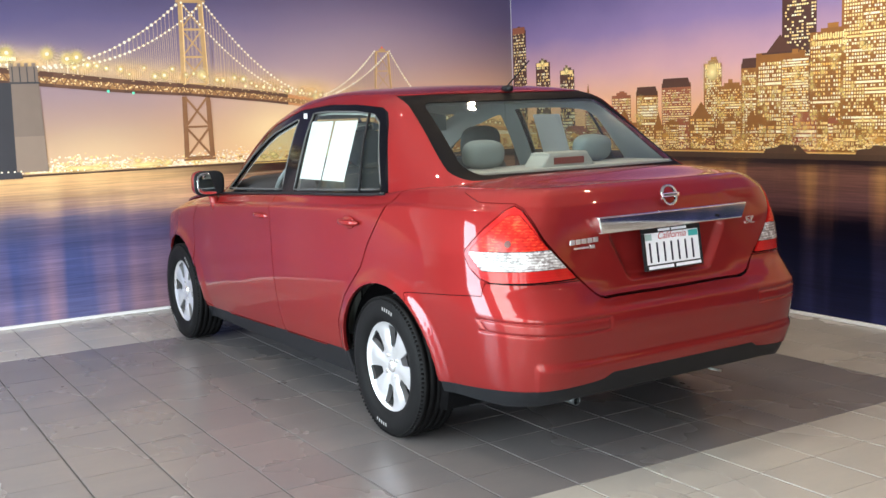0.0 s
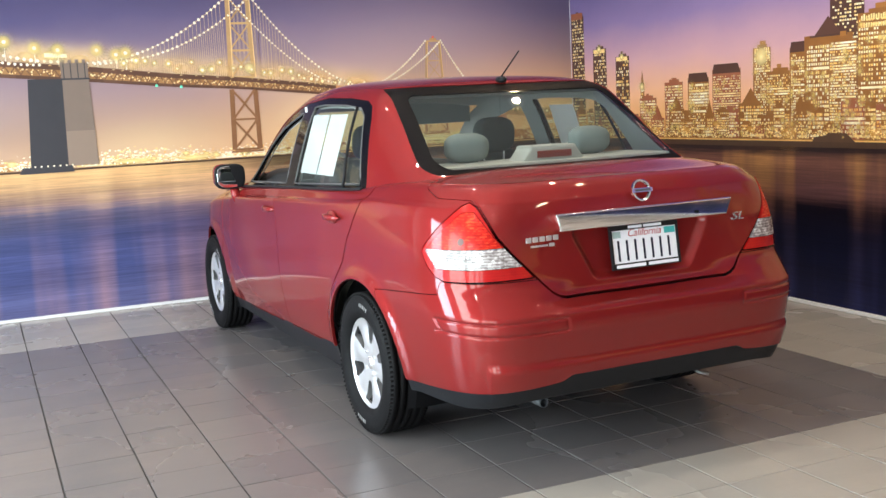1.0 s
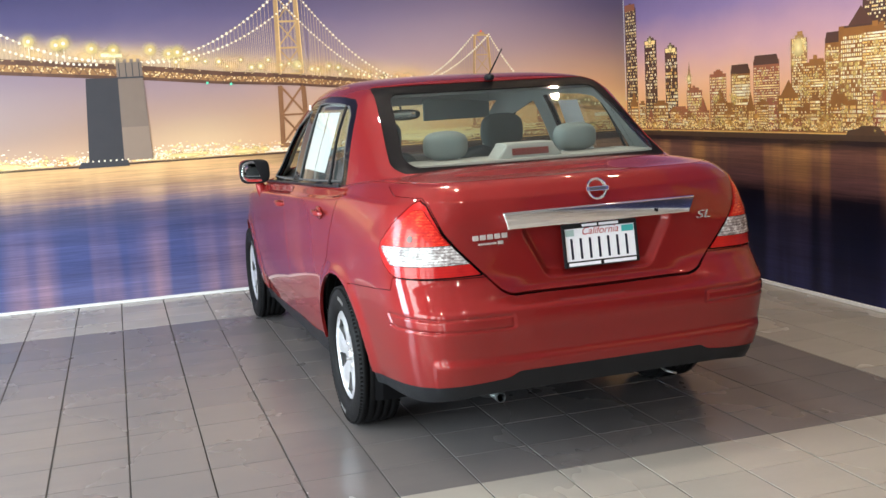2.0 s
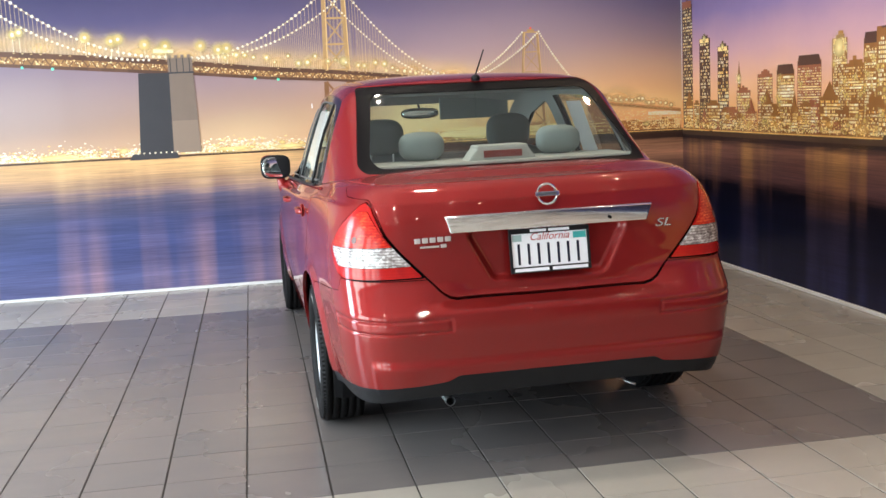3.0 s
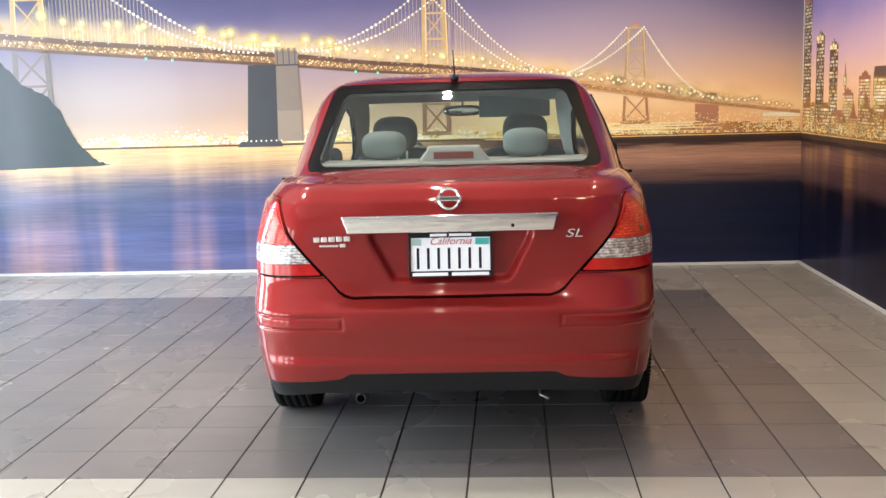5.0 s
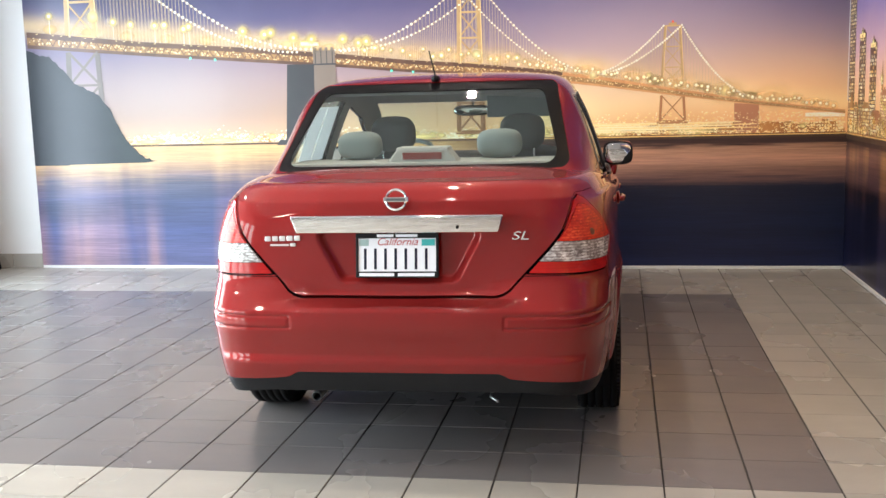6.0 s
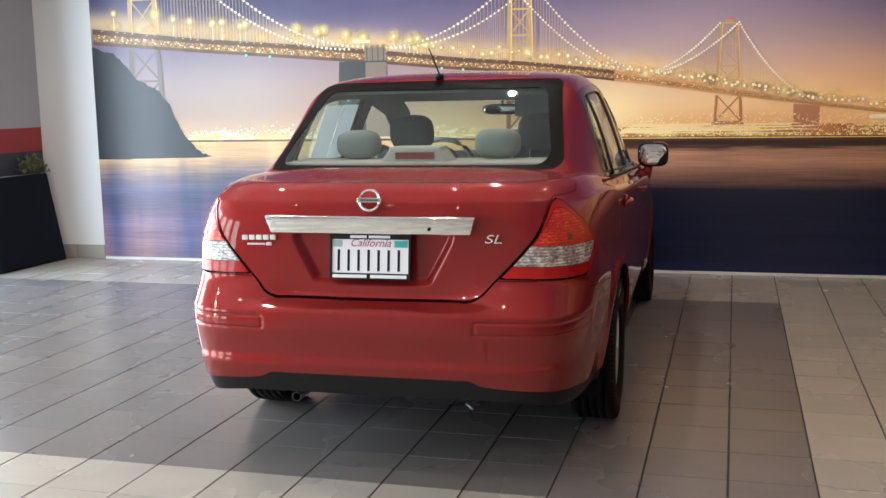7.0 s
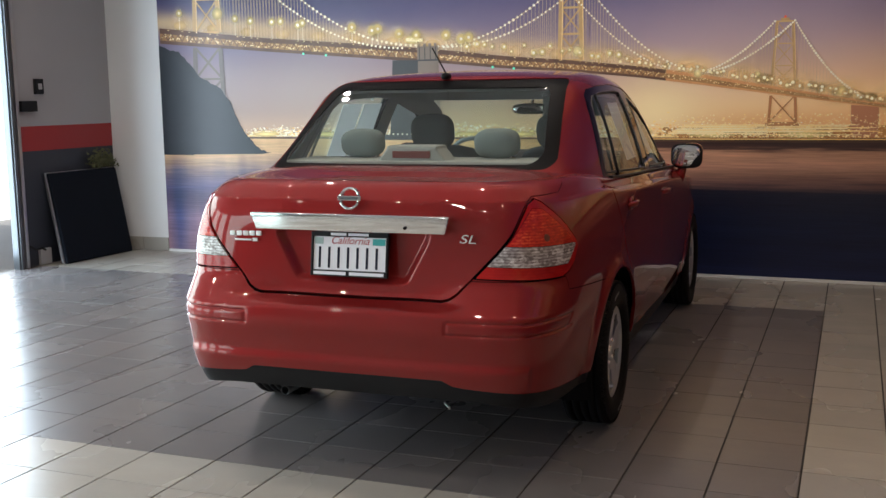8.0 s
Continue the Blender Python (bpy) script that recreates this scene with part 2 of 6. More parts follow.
def join(*bms):
    out = bms[0]
    for b in bms[1:]:
        me = bpy.data.meshes.new("tmp")
        b.to_mesh(me)
        out.from_mesh(me)
        bpy.data.meshes.remove(me)
        b.free()
    return out


def lathe(profile, seg=48, axis="x", closed=False):
    """Turns a list of (radius, along) about an axis."""
    bm = bmesh.new()
    rings = []
    for r, a in profile:
        ring = []
        for i in range(seg):
            t = 2 * math.pi * i / seg
            c, s = r * math.cos(t), r * math.sin(t)
            ring.append(bm.verts.new({"x": (a, c, s), "y": (c, a, s), "z": (c, s, a)}[axis]))
        rings.append(ring)
    pairs = list(zip(rings, rings[1:])) + ([(rings[-1], rings[0])] if closed else [])
    for r0, r1 in pairs:
        for i in range(seg):
            bm.faces.new((r0[i], r0[(i + 1) % seg], r1[(i + 1) % seg], r1[i]))
    bmesh.ops.recalc_face_normals(bm, faces=bm.faces[:])
    return bm


def tube(points, radius, seg=8, taper=1.0):
    """A round bar along points, with closed ends."""
    bm = bmesh.new()
    pts = [Vector(p) for p in points]
    rings = []
    for k, p in enumerate(pts):
        d = (pts[min(k + 1, len(pts) - 1)] - pts[max(k - 1, 0)]).normalized()
        u = d.orthogonal().normalized()
        w = d.cross(u)
        r = radius * (1 + (taper - 1) * k / max(1, len(pts) - 1))
        rings.append([bm.verts.new(p + r * (math.cos(2 * math.pi * i / seg) * u + math.sin(2 * math.pi * i / seg) * w)) for i in range(seg)])
    for r0, r1 in zip(rings, rings[1:]):
        for i in range(seg):
            bm.faces.new((r0[i], r0[(i + 1) % seg], r1[(i + 1) % seg], r1[i]))
    bm.faces.new(rings[0][::-1])
    bm.faces.new(rings[-1])
    bmesh.ops.recalc_face_normals(bm, faces=bm.faces[:])
    return bm


def moved(bm, m):
    bmesh.ops.transform(bm, matrix=m, verts=bm.verts[:])
    return bm


def pillow(sx, sy, sz, power=4.0, seg=20, rings=12):
    """A rounded cushion block: a superellipsoid."""
    bm = bmesh.new()
    bmesh.ops.create_uvsphere(bm, u_segments=seg, v_segments=rings, radius=1)
    for v in bm.verts:
        n = (abs(v.co.x) ** power + abs(v.co.y) ** power + abs(v.co.z) ** power) ** (1 / power)
        v.co = Vector((v.co.x / n * sx, v.co.y / n * sy, v.co.z / n * sz))
    return bm


def lettering(text, size, mat, m, parent, name, depth=0.001, shear=0.0, width=1.0):
    """Raised letters in the built-in font, as a mesh."""
    cu = bpy.data.curves.new(name, "FONT")
    cu.body, cu.size, cu.extrude, cu.shear, cu.align_x = text, size, depth, shear, "CENTER"
    tmp = new("letters", cu)
    me = bpy.data.meshes.new_from_object(tmp.evaluated_get(bpy.context.evaluated_depsgraph_get()))
    bpy.data.objects.remove(tmp)
    bpy.data.curves.remove(cu)
    me.transform(Matrix.Diagonal((width, 1, 1, 1)))
    me.transform(m)
    me.materials.clear()
    me.materials.append(mat)
    ob = new(name, me)
    ob.parent = parent
    return ob


def thing(name, label, category, place=(0, 0, 0), rz=0.0, group="", kind=""):
    ob = new(name)
    ob.matrix_world = pose(*place, 0, 0, rz)
    return tagged(ob, label, category, group, kind)

# ---- the hall ----
def wall_piece(name, x0, x1, y0, y1, z0, z1, mat, label, category="wall"):
    return tagged(part(name, box(x0, x1, y0, y1, z0, z1), mat), label, category, kind="structure")


floor = tagged(part("floor", box(LEFT, RIGHT, NEAR, BACK, -0.15, -0.003), GROUT), "tiled showroom floor with dark grout joints", "floor", kind="structure")
ground = tagged(part("ground", box(-90, 90, -90, 90, -0.35, -0.16), CONCRETE), "pale concrete yard outside the open door", "ground", kind="structure")
wall_piece("pavement", LEFT - 8, LEFT - 0.002, NEAR - 4, BACK + 4, -0.158, -0.012, CONCRETE, "pale concrete apron outside the open door", "pavement")
wall_piece("wall_north", LEFT, RIGHT + 0.2, BACK, BACK + 0.2, 0, TOP, WHITE_PAINT, "white painted back wall behind a printed night mural")
wall_piece("wall_east", RIGHT, RIGHT + 0.2, NEAR, BACK, 0, TOP, WHITE_PAINT, "white painted side wall behind a printed skyline mural")
wall_piece("wall_south", LEFT, RIGHT + 0.2, NEAR - 0.2, NEAR, 0, TOP, SOUTH_PAINT, "plain warm white wall facing the murals")
ww = 0.10
wl = tagged(new("wall_west"), "grey wall with a red stripe and charcoal base", "wall", kind="structure")


def west(y0, y1):
    for z0, z1, mat, nm, lab in ((0, 0.985, CHARCOAL, "wall_base", "charcoal painted base"), (0.985, 1.195, RED_PAINT, "stripe", "red painted stripe"), (1.195, TOP, GREY_PAINT, "wall_field", "grey painted field")):
        part(nm, box(LEFT - ww, LEFT, y0, y1, z0, z1), mat, wl, lab)


west(DOOR_Y1 + 0.07, BACK)
edges = sorted([NEAR, DOOR_Y0] + [e for pair in PANES for e in pair])
for y0, y1 in zip(edges[::2], edges[1::2]):
    west(y0, y1)
for y0, y1 in PANES:
    part("lintel", box(LEFT - ww, LEFT, y0, y1, PANE_TOP, TOP), GREY_PAINT, wl)
    part("window_step", box(LEFT - ww, LEFT, y0, y1, 0.0, 0.06), CHARCOAL, wl)
part("lintel", box(LEFT - ww, LEFT, DOOR_Y0, DOOR_Y1 + 0.07, DOOR_TOP, TOP), GREY_PAINT, wl)
ceiling = tagged(part("ceiling", box(LEFT - ww, RIGHT + 0.2, NEAR - 0.2, BACK + 0.2, TOP + 0.002, TOP + 0.2), CEILING), "plain grey showroom ceiling with round lamps", "ceiling", kind="structure")
# tiled skirting on the white strip of the back wall
skirt = tagged(new("baseboard"), "pale tile skirting along the white wall strip", "baseboard", kind="structure")
for i in range(2):
    part("skirting_tile", box(LEFT + 0.004 + i * 0.305, LEFT + 0.302 + i * 0.305 - 0.02 * i, BACK - 0.014, BACK - 0.001, 0.002, 0.125, 0.003), TILE_LIGHT, skirt)
# white edge strips under the murals
tagged(part("trim", box(-1.63, RIGHT - 0.03, BACK - 0.024, BACK - 0.001, 0.001, 0.022, 0.002), WHITE_PAINT), "thin white edge strip under the mural", "trim", kind="structure")
tagged(part("trim", box(RIGHT - 0.024, RIGHT - 0.001, NEAR + 0.02, BACK - 0.03, 0.001, 0.022, 0.002), WHITE_PAINT), "thin white edge strip under the skyline mural", "trim", kind="structure")

# recessed lamps: a ring, a glowing disc, and its light
first = None
for x, y in LAMPS:
    if first is None:
        first = thing("ceiling_lamp", "round recessed ceiling lamp with a warm glow", "lamp", (x, y, TOP), group="ceiling lamps")
        part("ring", lathe([(0.041, -0.001), (0.066, -0.004), (0.075, -0.001), (0.075, 0.003)], 24, "z"), WHITE_PAINT, first)
        bm = bmesh.new()
        bmesh.ops.create_circle(bm, cap_ends=True, radius=0.042, segments=24)
        moved(bm, pose(0, 0, -0.0005, 180))
        part("diffuser", bm, LAMP_GLOW, first)
    else:
        copy_thing(first, pose(x, y, TOP))
    lamp = new("lamp_light", bpy.data.lights.new("lamp_light", "SPOT"))
    lamp.data.energy, lamp.data.color, lamp.data.spot_size, lamp.data.spot_blend, lamp.data.shadow_soft_size = LAMP_POWER * ((0.66 if x < 1 else 1.0) if y > 5 else 0.3 if x > 4 else 0.9 if y > 3 else 0.52 if x > 2 else 0.56), LAMP_COLOR if x < 4 else LAMP_WARM, radians(150), 0.8, 0.032
    lamp.matrix_world = pose(x, y, TOP - 0.02)

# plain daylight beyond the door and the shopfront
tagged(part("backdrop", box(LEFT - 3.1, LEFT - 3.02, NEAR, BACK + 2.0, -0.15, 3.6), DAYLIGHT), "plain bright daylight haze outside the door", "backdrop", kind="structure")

# door frame and its gear on the west wall
door = tagged(new("door_1"), "open sliding door with a dark grey metal frame", "door", kind="structure")
part("jamb", join(box(LEFT - 0.035, LEFT + 0.03, DOOR_Y1 - 0.005, DOOR_Y1 + 0.068, 0.0, DOOR_TOP, 0.006), box(LEFT + 0.03, LEFT + 0.045, DOOR_Y1 + 0.01, DOOR_Y1 + 0.04, 0, DOOR_TOP, 0.004)), JAMB, door)
part("guide_rail", box(LEFT + 0.002, LEFT + 0.042, DOOR_Y1 + 0.072, DOOR_Y1 + 0.108, 0.0, DOOR_TOP, 0.010, 3), ALUMINIUM, door, "pale rounded metal rail")
part("jamb", box(LEFT - ww - 0.01, LEFT + 0.03, DOOR_Y0 - 0.03, DOOR_Y0 + 0.07, 0, DOOR_TOP, 0.006), JAMB, door)
part("door_head", box(LEFT - ww - 0.01, LEFT + 0.03, DOOR_Y0 + 0.07, DOOR_Y1 - 0.005, DOOR_TOP - 0.08, DOOR_TOP, 0.006), JAMB, door)

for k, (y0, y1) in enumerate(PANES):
    win = tagged(new("window_%d" % (k + 1)), "tall unseen shopfront window in a dark metal frame", "window", kind="structure")
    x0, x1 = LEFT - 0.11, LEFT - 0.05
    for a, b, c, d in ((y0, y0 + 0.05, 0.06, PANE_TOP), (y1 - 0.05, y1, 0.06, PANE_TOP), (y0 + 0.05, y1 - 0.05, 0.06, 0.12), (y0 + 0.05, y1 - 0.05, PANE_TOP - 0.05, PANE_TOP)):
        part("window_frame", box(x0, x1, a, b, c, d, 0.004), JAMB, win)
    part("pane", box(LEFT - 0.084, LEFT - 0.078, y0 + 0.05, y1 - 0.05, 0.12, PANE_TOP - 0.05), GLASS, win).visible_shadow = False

# ---- printed murals ----
# printed glows in the bridge's sky: place, size, colour, strength
GLOWS = [
    # pale patch at the left: daylight glare on the vinyl, put into the print
    (-0.35, 1.45, 1.0, 0.32, (0.44, 0.355, 0.345), 0.50),
    (1.5, 1.12, 9.0, 0.12, (0.92, 0.60, 0.38), 0.24),
    (3.85, 1.42, 1.10, 0.44, (1.0, 0.66, 0.38), 0.75),
    (3.8, 1.90, 1.4, 0.42, (0.40, 0.31, 0.39), 0.55),
    (5.15, 2.15, 0.75, 0.65, (0.085, 0.075, 0.15), 0.65),
    (3.95, 1.18, 1.3, 0.22, (1.0, 0.70, 0.32), 0.75),
    (4.1, 1.16, 1.3, 0.11, (0.80, 0.36, 0.13), 0.60),
    (4.75, 1.22, 0.70, 0.42, (1.0, 0.56, 0.25), 0.75),
    (2.90, 1.26, 0.34, 0.24, (1.0, 0.80, 0.42), 0.75),
    (1.50, 1.18, 0.45, 0.20, (1.0, 0.78, 0.44), 0.32),
]


def print_material(name, side):
    """The sky and water of the printed night picture, coloured by height over the floor."""
    m, nt, p = shader(name)
    pos = nt.nodes.new("ShaderNodeNewGeometry").outputs["Position"]
    sep = nt.nodes.new("ShaderNodeSeparateXYZ")
    nt.links.new(pos, sep.inputs[0])
    x, z = sep.outputs[0], sep.outputs[2]
    wob = calc(nt, "MULTIPLY", calc(nt, "SUBTRACT", noise_at(nt, 1.3, (1, 1, 1.6), 4, coords=pos), 0.5), 0.22)
    zz = calc(nt, "DIVIDE", calc(nt, "ADD", z, wob), 3.2)
    if side:
        skyc = ramp(nt, zz, [(0.33, (0.98, 0.52, 0.14)), (0.44, (0.90, 0.50, 0.29)), (0.52, (0.62, 0.36, 0.39)), (0.62, (0.25, 0.18, 0.35)), (0.75, (0.068, 0.062, 0.18))])
    else:
        skyc = ramp(nt, zz, [(0.33, (0.62, 0.38, 0.205)), (0.42, (0.52, 0.33, 0.225)), (0.50, (0.41, 0.282, 0.275)), (0.57, (0.29, 0.215, 0.285)), (0.66, (0.125, 0.105, 0.215)), (0.78, (0.042, 0.038, 0.115))])
    streak = noise_at(nt, 4.2 if side else 2.2, (1, 1, 0.08), 3, coords=pos)
    ripple = noise_at(nt, 2.0, (0.9, 0.9, 26), 4, 0.6, coords=pos)
    fine = noise_at(nt, 3.0, (1.0, 1.0, 40), 5, 0.65, coords=pos)
    swell = noise_at(nt, 1.0, (0.35, 0.35, 9), 3, 0.5, coords=pos)
    zw = calc(nt, "ADD", calc(nt, "DIVIDE", z, 1.1), calc(nt, "MULTIPLY", calc(nt, "SUBTRACT", ripple, 0.5), 0.10))
    if side:
        calm = ramp(nt, zw, [(0.0, (0.006, 0.009, 0.042)), (0.35, (0.004, 0.006, 0.025)), (0.58, (0.005, 0.004, 0.011)), (0.68, (0.11, 0.052, 0.055)), (0.84, (0.19, 0.085, 0.065)), (0.90, (0.03, 0.018, 0.022)), (0.97, (0.03, 0.018, 0.02))])
        lit = ramp(nt, zw, [(0.0, (0.025, 0.03, 0.11)), (0.45, (0.025, 0.020, 0.045)), (0.62, (0.15, 0.068, 0.045)), (0.84, (0.46, 0.23, 0.09)), (0.90, (0.06, 0.03, 0.025)), (0.95, (0.04, 0.022, 0.02))])
    else:
        calm = ramp(nt, zw, [(0.0, (0.105, 0.112, 0.25)), (0.30, (0.066, 0.085, 0.235)), (0.52, (0.050, 0.063, 0.170)), (0.68, (0.095, 0.090, 0.155)), (0.74, (0.26, 0.17, 0.17)), (0.84, (0.54, 0.33, 0.17)), (0.95, (0.66, 0.40, 0.18))])
        lit = ramp(nt, zw, [(0.0, (0.40, 0.24, 0.27)), (0.34, (0.28, 0.185, 0.27)), (0.55, (0.12, 0.10, 0.21)), (0.66, (0.22, 0.15, 0.19)), (0.76, (0.62, 0.41, 0.24)), (0.90, (0.84, 0.54, 0.25))])
    wet = mixed(nt, ramp(nt, streak, [(0.46 if side else 0.42, (0, 0, 0)), (0.68 if side else 0.62, (1, 1, 1))]), calm, lit)
    if not side:
        deep = ramp(nt, zw, [(0.0, (0.010, 0.016, 0.062)), (0.40, (0.008, 0.014, 0.046)), (0.60, (0.013, 0.015, 0.032)), (0.68, (0.20, 0.105, 0.085)), (0.78, (0.44, 0.225, 0.15)), (0.865, (0.50, 0.26, 0.155)), (0.90, (0.07, 0.035, 0.03)), (0.955, (0.05, 0.025, 0.022))])
        wet = mixed(nt, ramp(nt, calc(nt, "DIVIDE", calc(nt, "ADD", x, 2.0), 8.0), [(0.44, (0, 0, 0)), (0.60, (1, 1, 1))]), wet, deep)
        skyc = mixed(nt, calc(nt, "MULTIPLY", ramp(nt, calc(nt, "DIVIDE", x, 5.2), [(0.35, (0, 0, 0)), (0.75, (1, 1, 1))]), 1.0), skyc, mixed(nt, 1.0, skyc, (1.12, 1.03, 1.03), "MULTIPLY"))
    wet = mixed(nt, 0.9, wet, ramp(nt, calc(nt, "ADD", calc(nt, "MULTIPLY", fine, 0.5), calc(nt, "MULTIPLY", swell, 0.5)), [(0.30, (0.45, 0.45, 0.5)), (0.50, (0.95, 0.95, 0.95)), (0.68, (1.5, 1.45, 1.4))]), "MULTIPLY")
    if not side:
        skyc = mixed(nt, ramp(nt, calc(nt, "DIVIDE", calc(nt, "ADD", x, 1.7), 4.0), [(0.30, (1, 1, 1)), (1.0, (0, 0, 0))]), skyc, mixed(nt, 1.0, skyc, (0.66, 0.68, 0.79), "MULTIPLY"))
        for u, v, ru, rv, col, k in GLOWS:
            du = calc(nt, "DIVIDE", calc(nt, "SUBTRACT", x, u), ru)
            dv = calc(nt, "DIVIDE", calc(nt, "SUBTRACT", z, v), rv)
            d2 = calc(nt, "ADD", calc(nt, "MULTIPLY", du, du), calc(nt, "MULTIPLY", dv, dv))
            skyc = mixed(nt, calc(nt, "MULTIPLY", k, calc(nt, "EXPONENT", calc(nt, "MULTIPLY", d2, -1.0))), skyc, col)
    if not side:
        line = ramp(nt, calc(nt, "DIVIDE", calc(nt, "ADD", x, 1.7), 6.8), [((u + 1.7) / 6.8, (v / 3,) * 3) for u, v in ((-1.7, 2.055), (0.44, 1.842), (1.14, 1.775), (2.19, 1.668), (3.22, 1.537), (3.85, 1.42), (4.42, 1.318), (5.1, 1.23))])
        up = calc(nt, "DIVIDE", calc(nt, "SUBTRACT", z, calc(nt, "ADD", calc(nt, "MULTIPLY", line, 3.0), 0.045)), 0.085)
        skyc = mixed(nt, calc(nt, "MULTIPLY", 0.55, calc(nt, "EXPONENT", calc(nt, "MULTIPLY", calc(nt, "MULTIPLY", up, up), -1.0))), skyc, (1.0, 0.72, 0.34))
    shore = ramp(nt, calc(nt, "DIVIDE", z, 3.2), [(0.3285, (0, 0, 0)), (0.330, (1, 1, 1))])
    nt.links.new(mixed(nt, shore, wet, skyc), p.inputs["Base Color"])
    p.inputs["Roughness"].default_value = 0.30
    p.inputs["Specular IOR Level"].default_value = 0.28 if side else 0.45
    b = node(nt, "ShaderNodeBump", Strength=0.35, Distance=0.006)
    nt.links.new(noise_at(nt, 4.5, (1, 1, 0.05), 3, coords=pos), b.inputs["Height"])
    nt.links.new(b.outputs[0], p.inputs["Normal"])
    return m


def ink(name, a, b, rough=0.30, dots=26.0):
    """Printed ink: two tones, mottled and different from shape to shape."""
    m, nt, p = shader(name)
    isl = nt.nodes.new("ShaderNodeNewGeometry").outputs["Random Per Island"]
    pos = nt.nodes.new("ShaderNodeNewGeometry").outputs["Position"]
    f = calc(nt, "ADD", calc(nt, "MULTIPLY", isl, 0.6), calc(nt, "MULTIPLY", noise_at(nt, dots, detail=4, coords=pos), 0.4))
    nt.links.new(mixed(nt, f, a, b), p.inputs["Base Color"])
    p.inputs["Roughness"].default_value = rough
    p.inputs["Specular IOR Level"].default_value = 0.40
    b = node(nt, "ShaderNodeBump", Strength=0.35, Distance=0.006)
    nt.links.new(noise_at(nt, 4.5, (1, 1, 0.05), 3, coords=pos), b.inputs["Height"])
    nt.links.new(b.outputs[0], p.inputs["Normal"])
    return m


def halo_ink(name, color, power, strength=1.0):
    """A soft printed glow that fades out towards its rim."""
    m, nt, p = shader(name)
    att = nt.nodes.new("ShaderNodeAttribute")
    att.attribute_name = "fade"
    p.inputs["Base Color"].default_value = (*color, 1)
    p.inputs["Roughness"].default_value = 0.5
    nt.links.new(calc(nt, "MULTIPLY", strength, calc(nt, "POWER", att.outputs["Fac"], power)), p.inputs["Alpha"])
    return m


INK_STEEL = ink("ink_lit_steel", (0.42, 0.25, 0.11), (0.74, 0.49, 0.22))
INK_STEEL_DIM = ink("ink_dim_steel", (0.40, 0.17, 0.075), (0.56, 0.26, 0.11))
INK_STEEL_LOW = ink("ink_low_steel", (0.22, 0.105, 0.05), (0.34, 0.17, 0.08))
INK_STEEL_GREY = ink("ink_grey_steel", (0.14, 0.115, 0.11), (0.22, 0.17, 0.15))
INK_DECK = ink("ink_deck", (0.095, 0.048, 0.034), (0.17, 0.085, 0.055), dots=40)
INK_LATTICE = ink("ink_lattice", (0.26, 0.13, 0.055), (0.48, 0.26, 0.10), dots=55)
INK_TRUSS = ink("ink_truss", (0.90, 0.56, 0.20), (1.0, 0.84, 0.50))
INK_HANGER = ink("ink_hanger", (0.55, 0.40, 0.28), (0.72, 0.54, 0.36))
INK_PIER = ink("ink_pier", (0.20, 0.155, 0.125), (0.26, 0.20, 0.16), dots=14)
INK_PIER_PALE = ink("ink_pier_pale", (0.27, 0.205, 0.16), (0.33, 0.25, 0.19), dots=10)
INK_PIER_SHADE = ink("ink_pier_shade", (0.042, 0.044, 0.052), (0.066, 0.064, 0.070), dots=10)
INK_ROCK = ink("ink_rock", (0.007, 0.010, 0.016), (0.020, 0.025, 0.034), dots=6)
INK_ROCK_DARK = ink("ink_rock_dark", (0.010, 0.012, 0.018), (0.018, 0.022, 0.03), dots=16)
INK_LIGHT = ink("ink_light", (0.92, 0.42, 0.10), (1.0, 0.76, 0.32))
INK_GOLD = ink("ink_gold_light", (1.0, 0.66, 0.20), (1.0, 0.86, 0.46))
INK_WHITE = ink("ink_white_light", (1.0, 0.88, 0.58), (1.0, 0.97, 0.86))
INK_GREEN = ink("ink_green", (0.10, 0.80, 0.50), (0.2, 0.9, 0.6))
INK_RED = ink("ink_red", (0.9, 0.10, 0.06), (0.95, 0.2, 0.1))
INK_TOWER = ink("ink_building", (0.17, 0.060, 0.015), (0.46, 0.195, 0.044), dots=14)
INK_TOWER_DARK = ink("ink_building_dark", (0.055, 0.024, 0.020), (0.12, 0.050, 0.032), dots=9)
INK_PANE = ink("ink_pane", (1.0, 0.84, 0.42), (1.0, 0.97, 0.78), dots=60)
INK_TOWER_RED = ink("ink_building_red", (0.26, 0.075, 0.04), (0.42, 0.14, 0.065), dots=12)
INK_WINDOW = ink("ink_window", (1.0, 0.50, 0.10), (1.0, 0.74, 0.26), dots=60)
INK_SHORE = ink("ink_shore", (0.05, 0.03, 0.022), (0.13, 0.07, 0.04), dots=20)
INK_FAR_PIER = ink("ink_far_pier", (0.46, 0.19, 0.10), (0.56, 0.25, 0.13), dots=9)
INK_BLOCK = ink("ink_far_block", (0.34, 0.15, 0.05), (0.72, 0.38, 0.13), dots=20)
INK_FAR_DECK = ink("ink_far_deck", (0.56, 0.25, 0.10), (0.74, 0.38, 0.16), dots=30)
INK_FAR_BLOCK = ink("ink_far_quay", (0.34, 0.12, 0.04), (0.62, 0.27, 0.08), dots=24)
INK_BAND = ink("ink_band", (1.0, 0.64, 0.20), (1.0, 0.90, 0.56))
HALO_GOLD = halo_ink("halo_gold", (1.0, 0.80, 0.32), 1.9)
HALO_SOFT = halo_ink("halo_soft", (1.0, 0.70, 0.30), 2.0, 0.60)
HALO_FAR = halo_ink("halo_far", (1.0, 0.68, 0.27), 2.0, 0.8)
HALO_CITY = halo_ink("halo_city", (1.0, 0.55, 0.14), 1.8, 0.60)
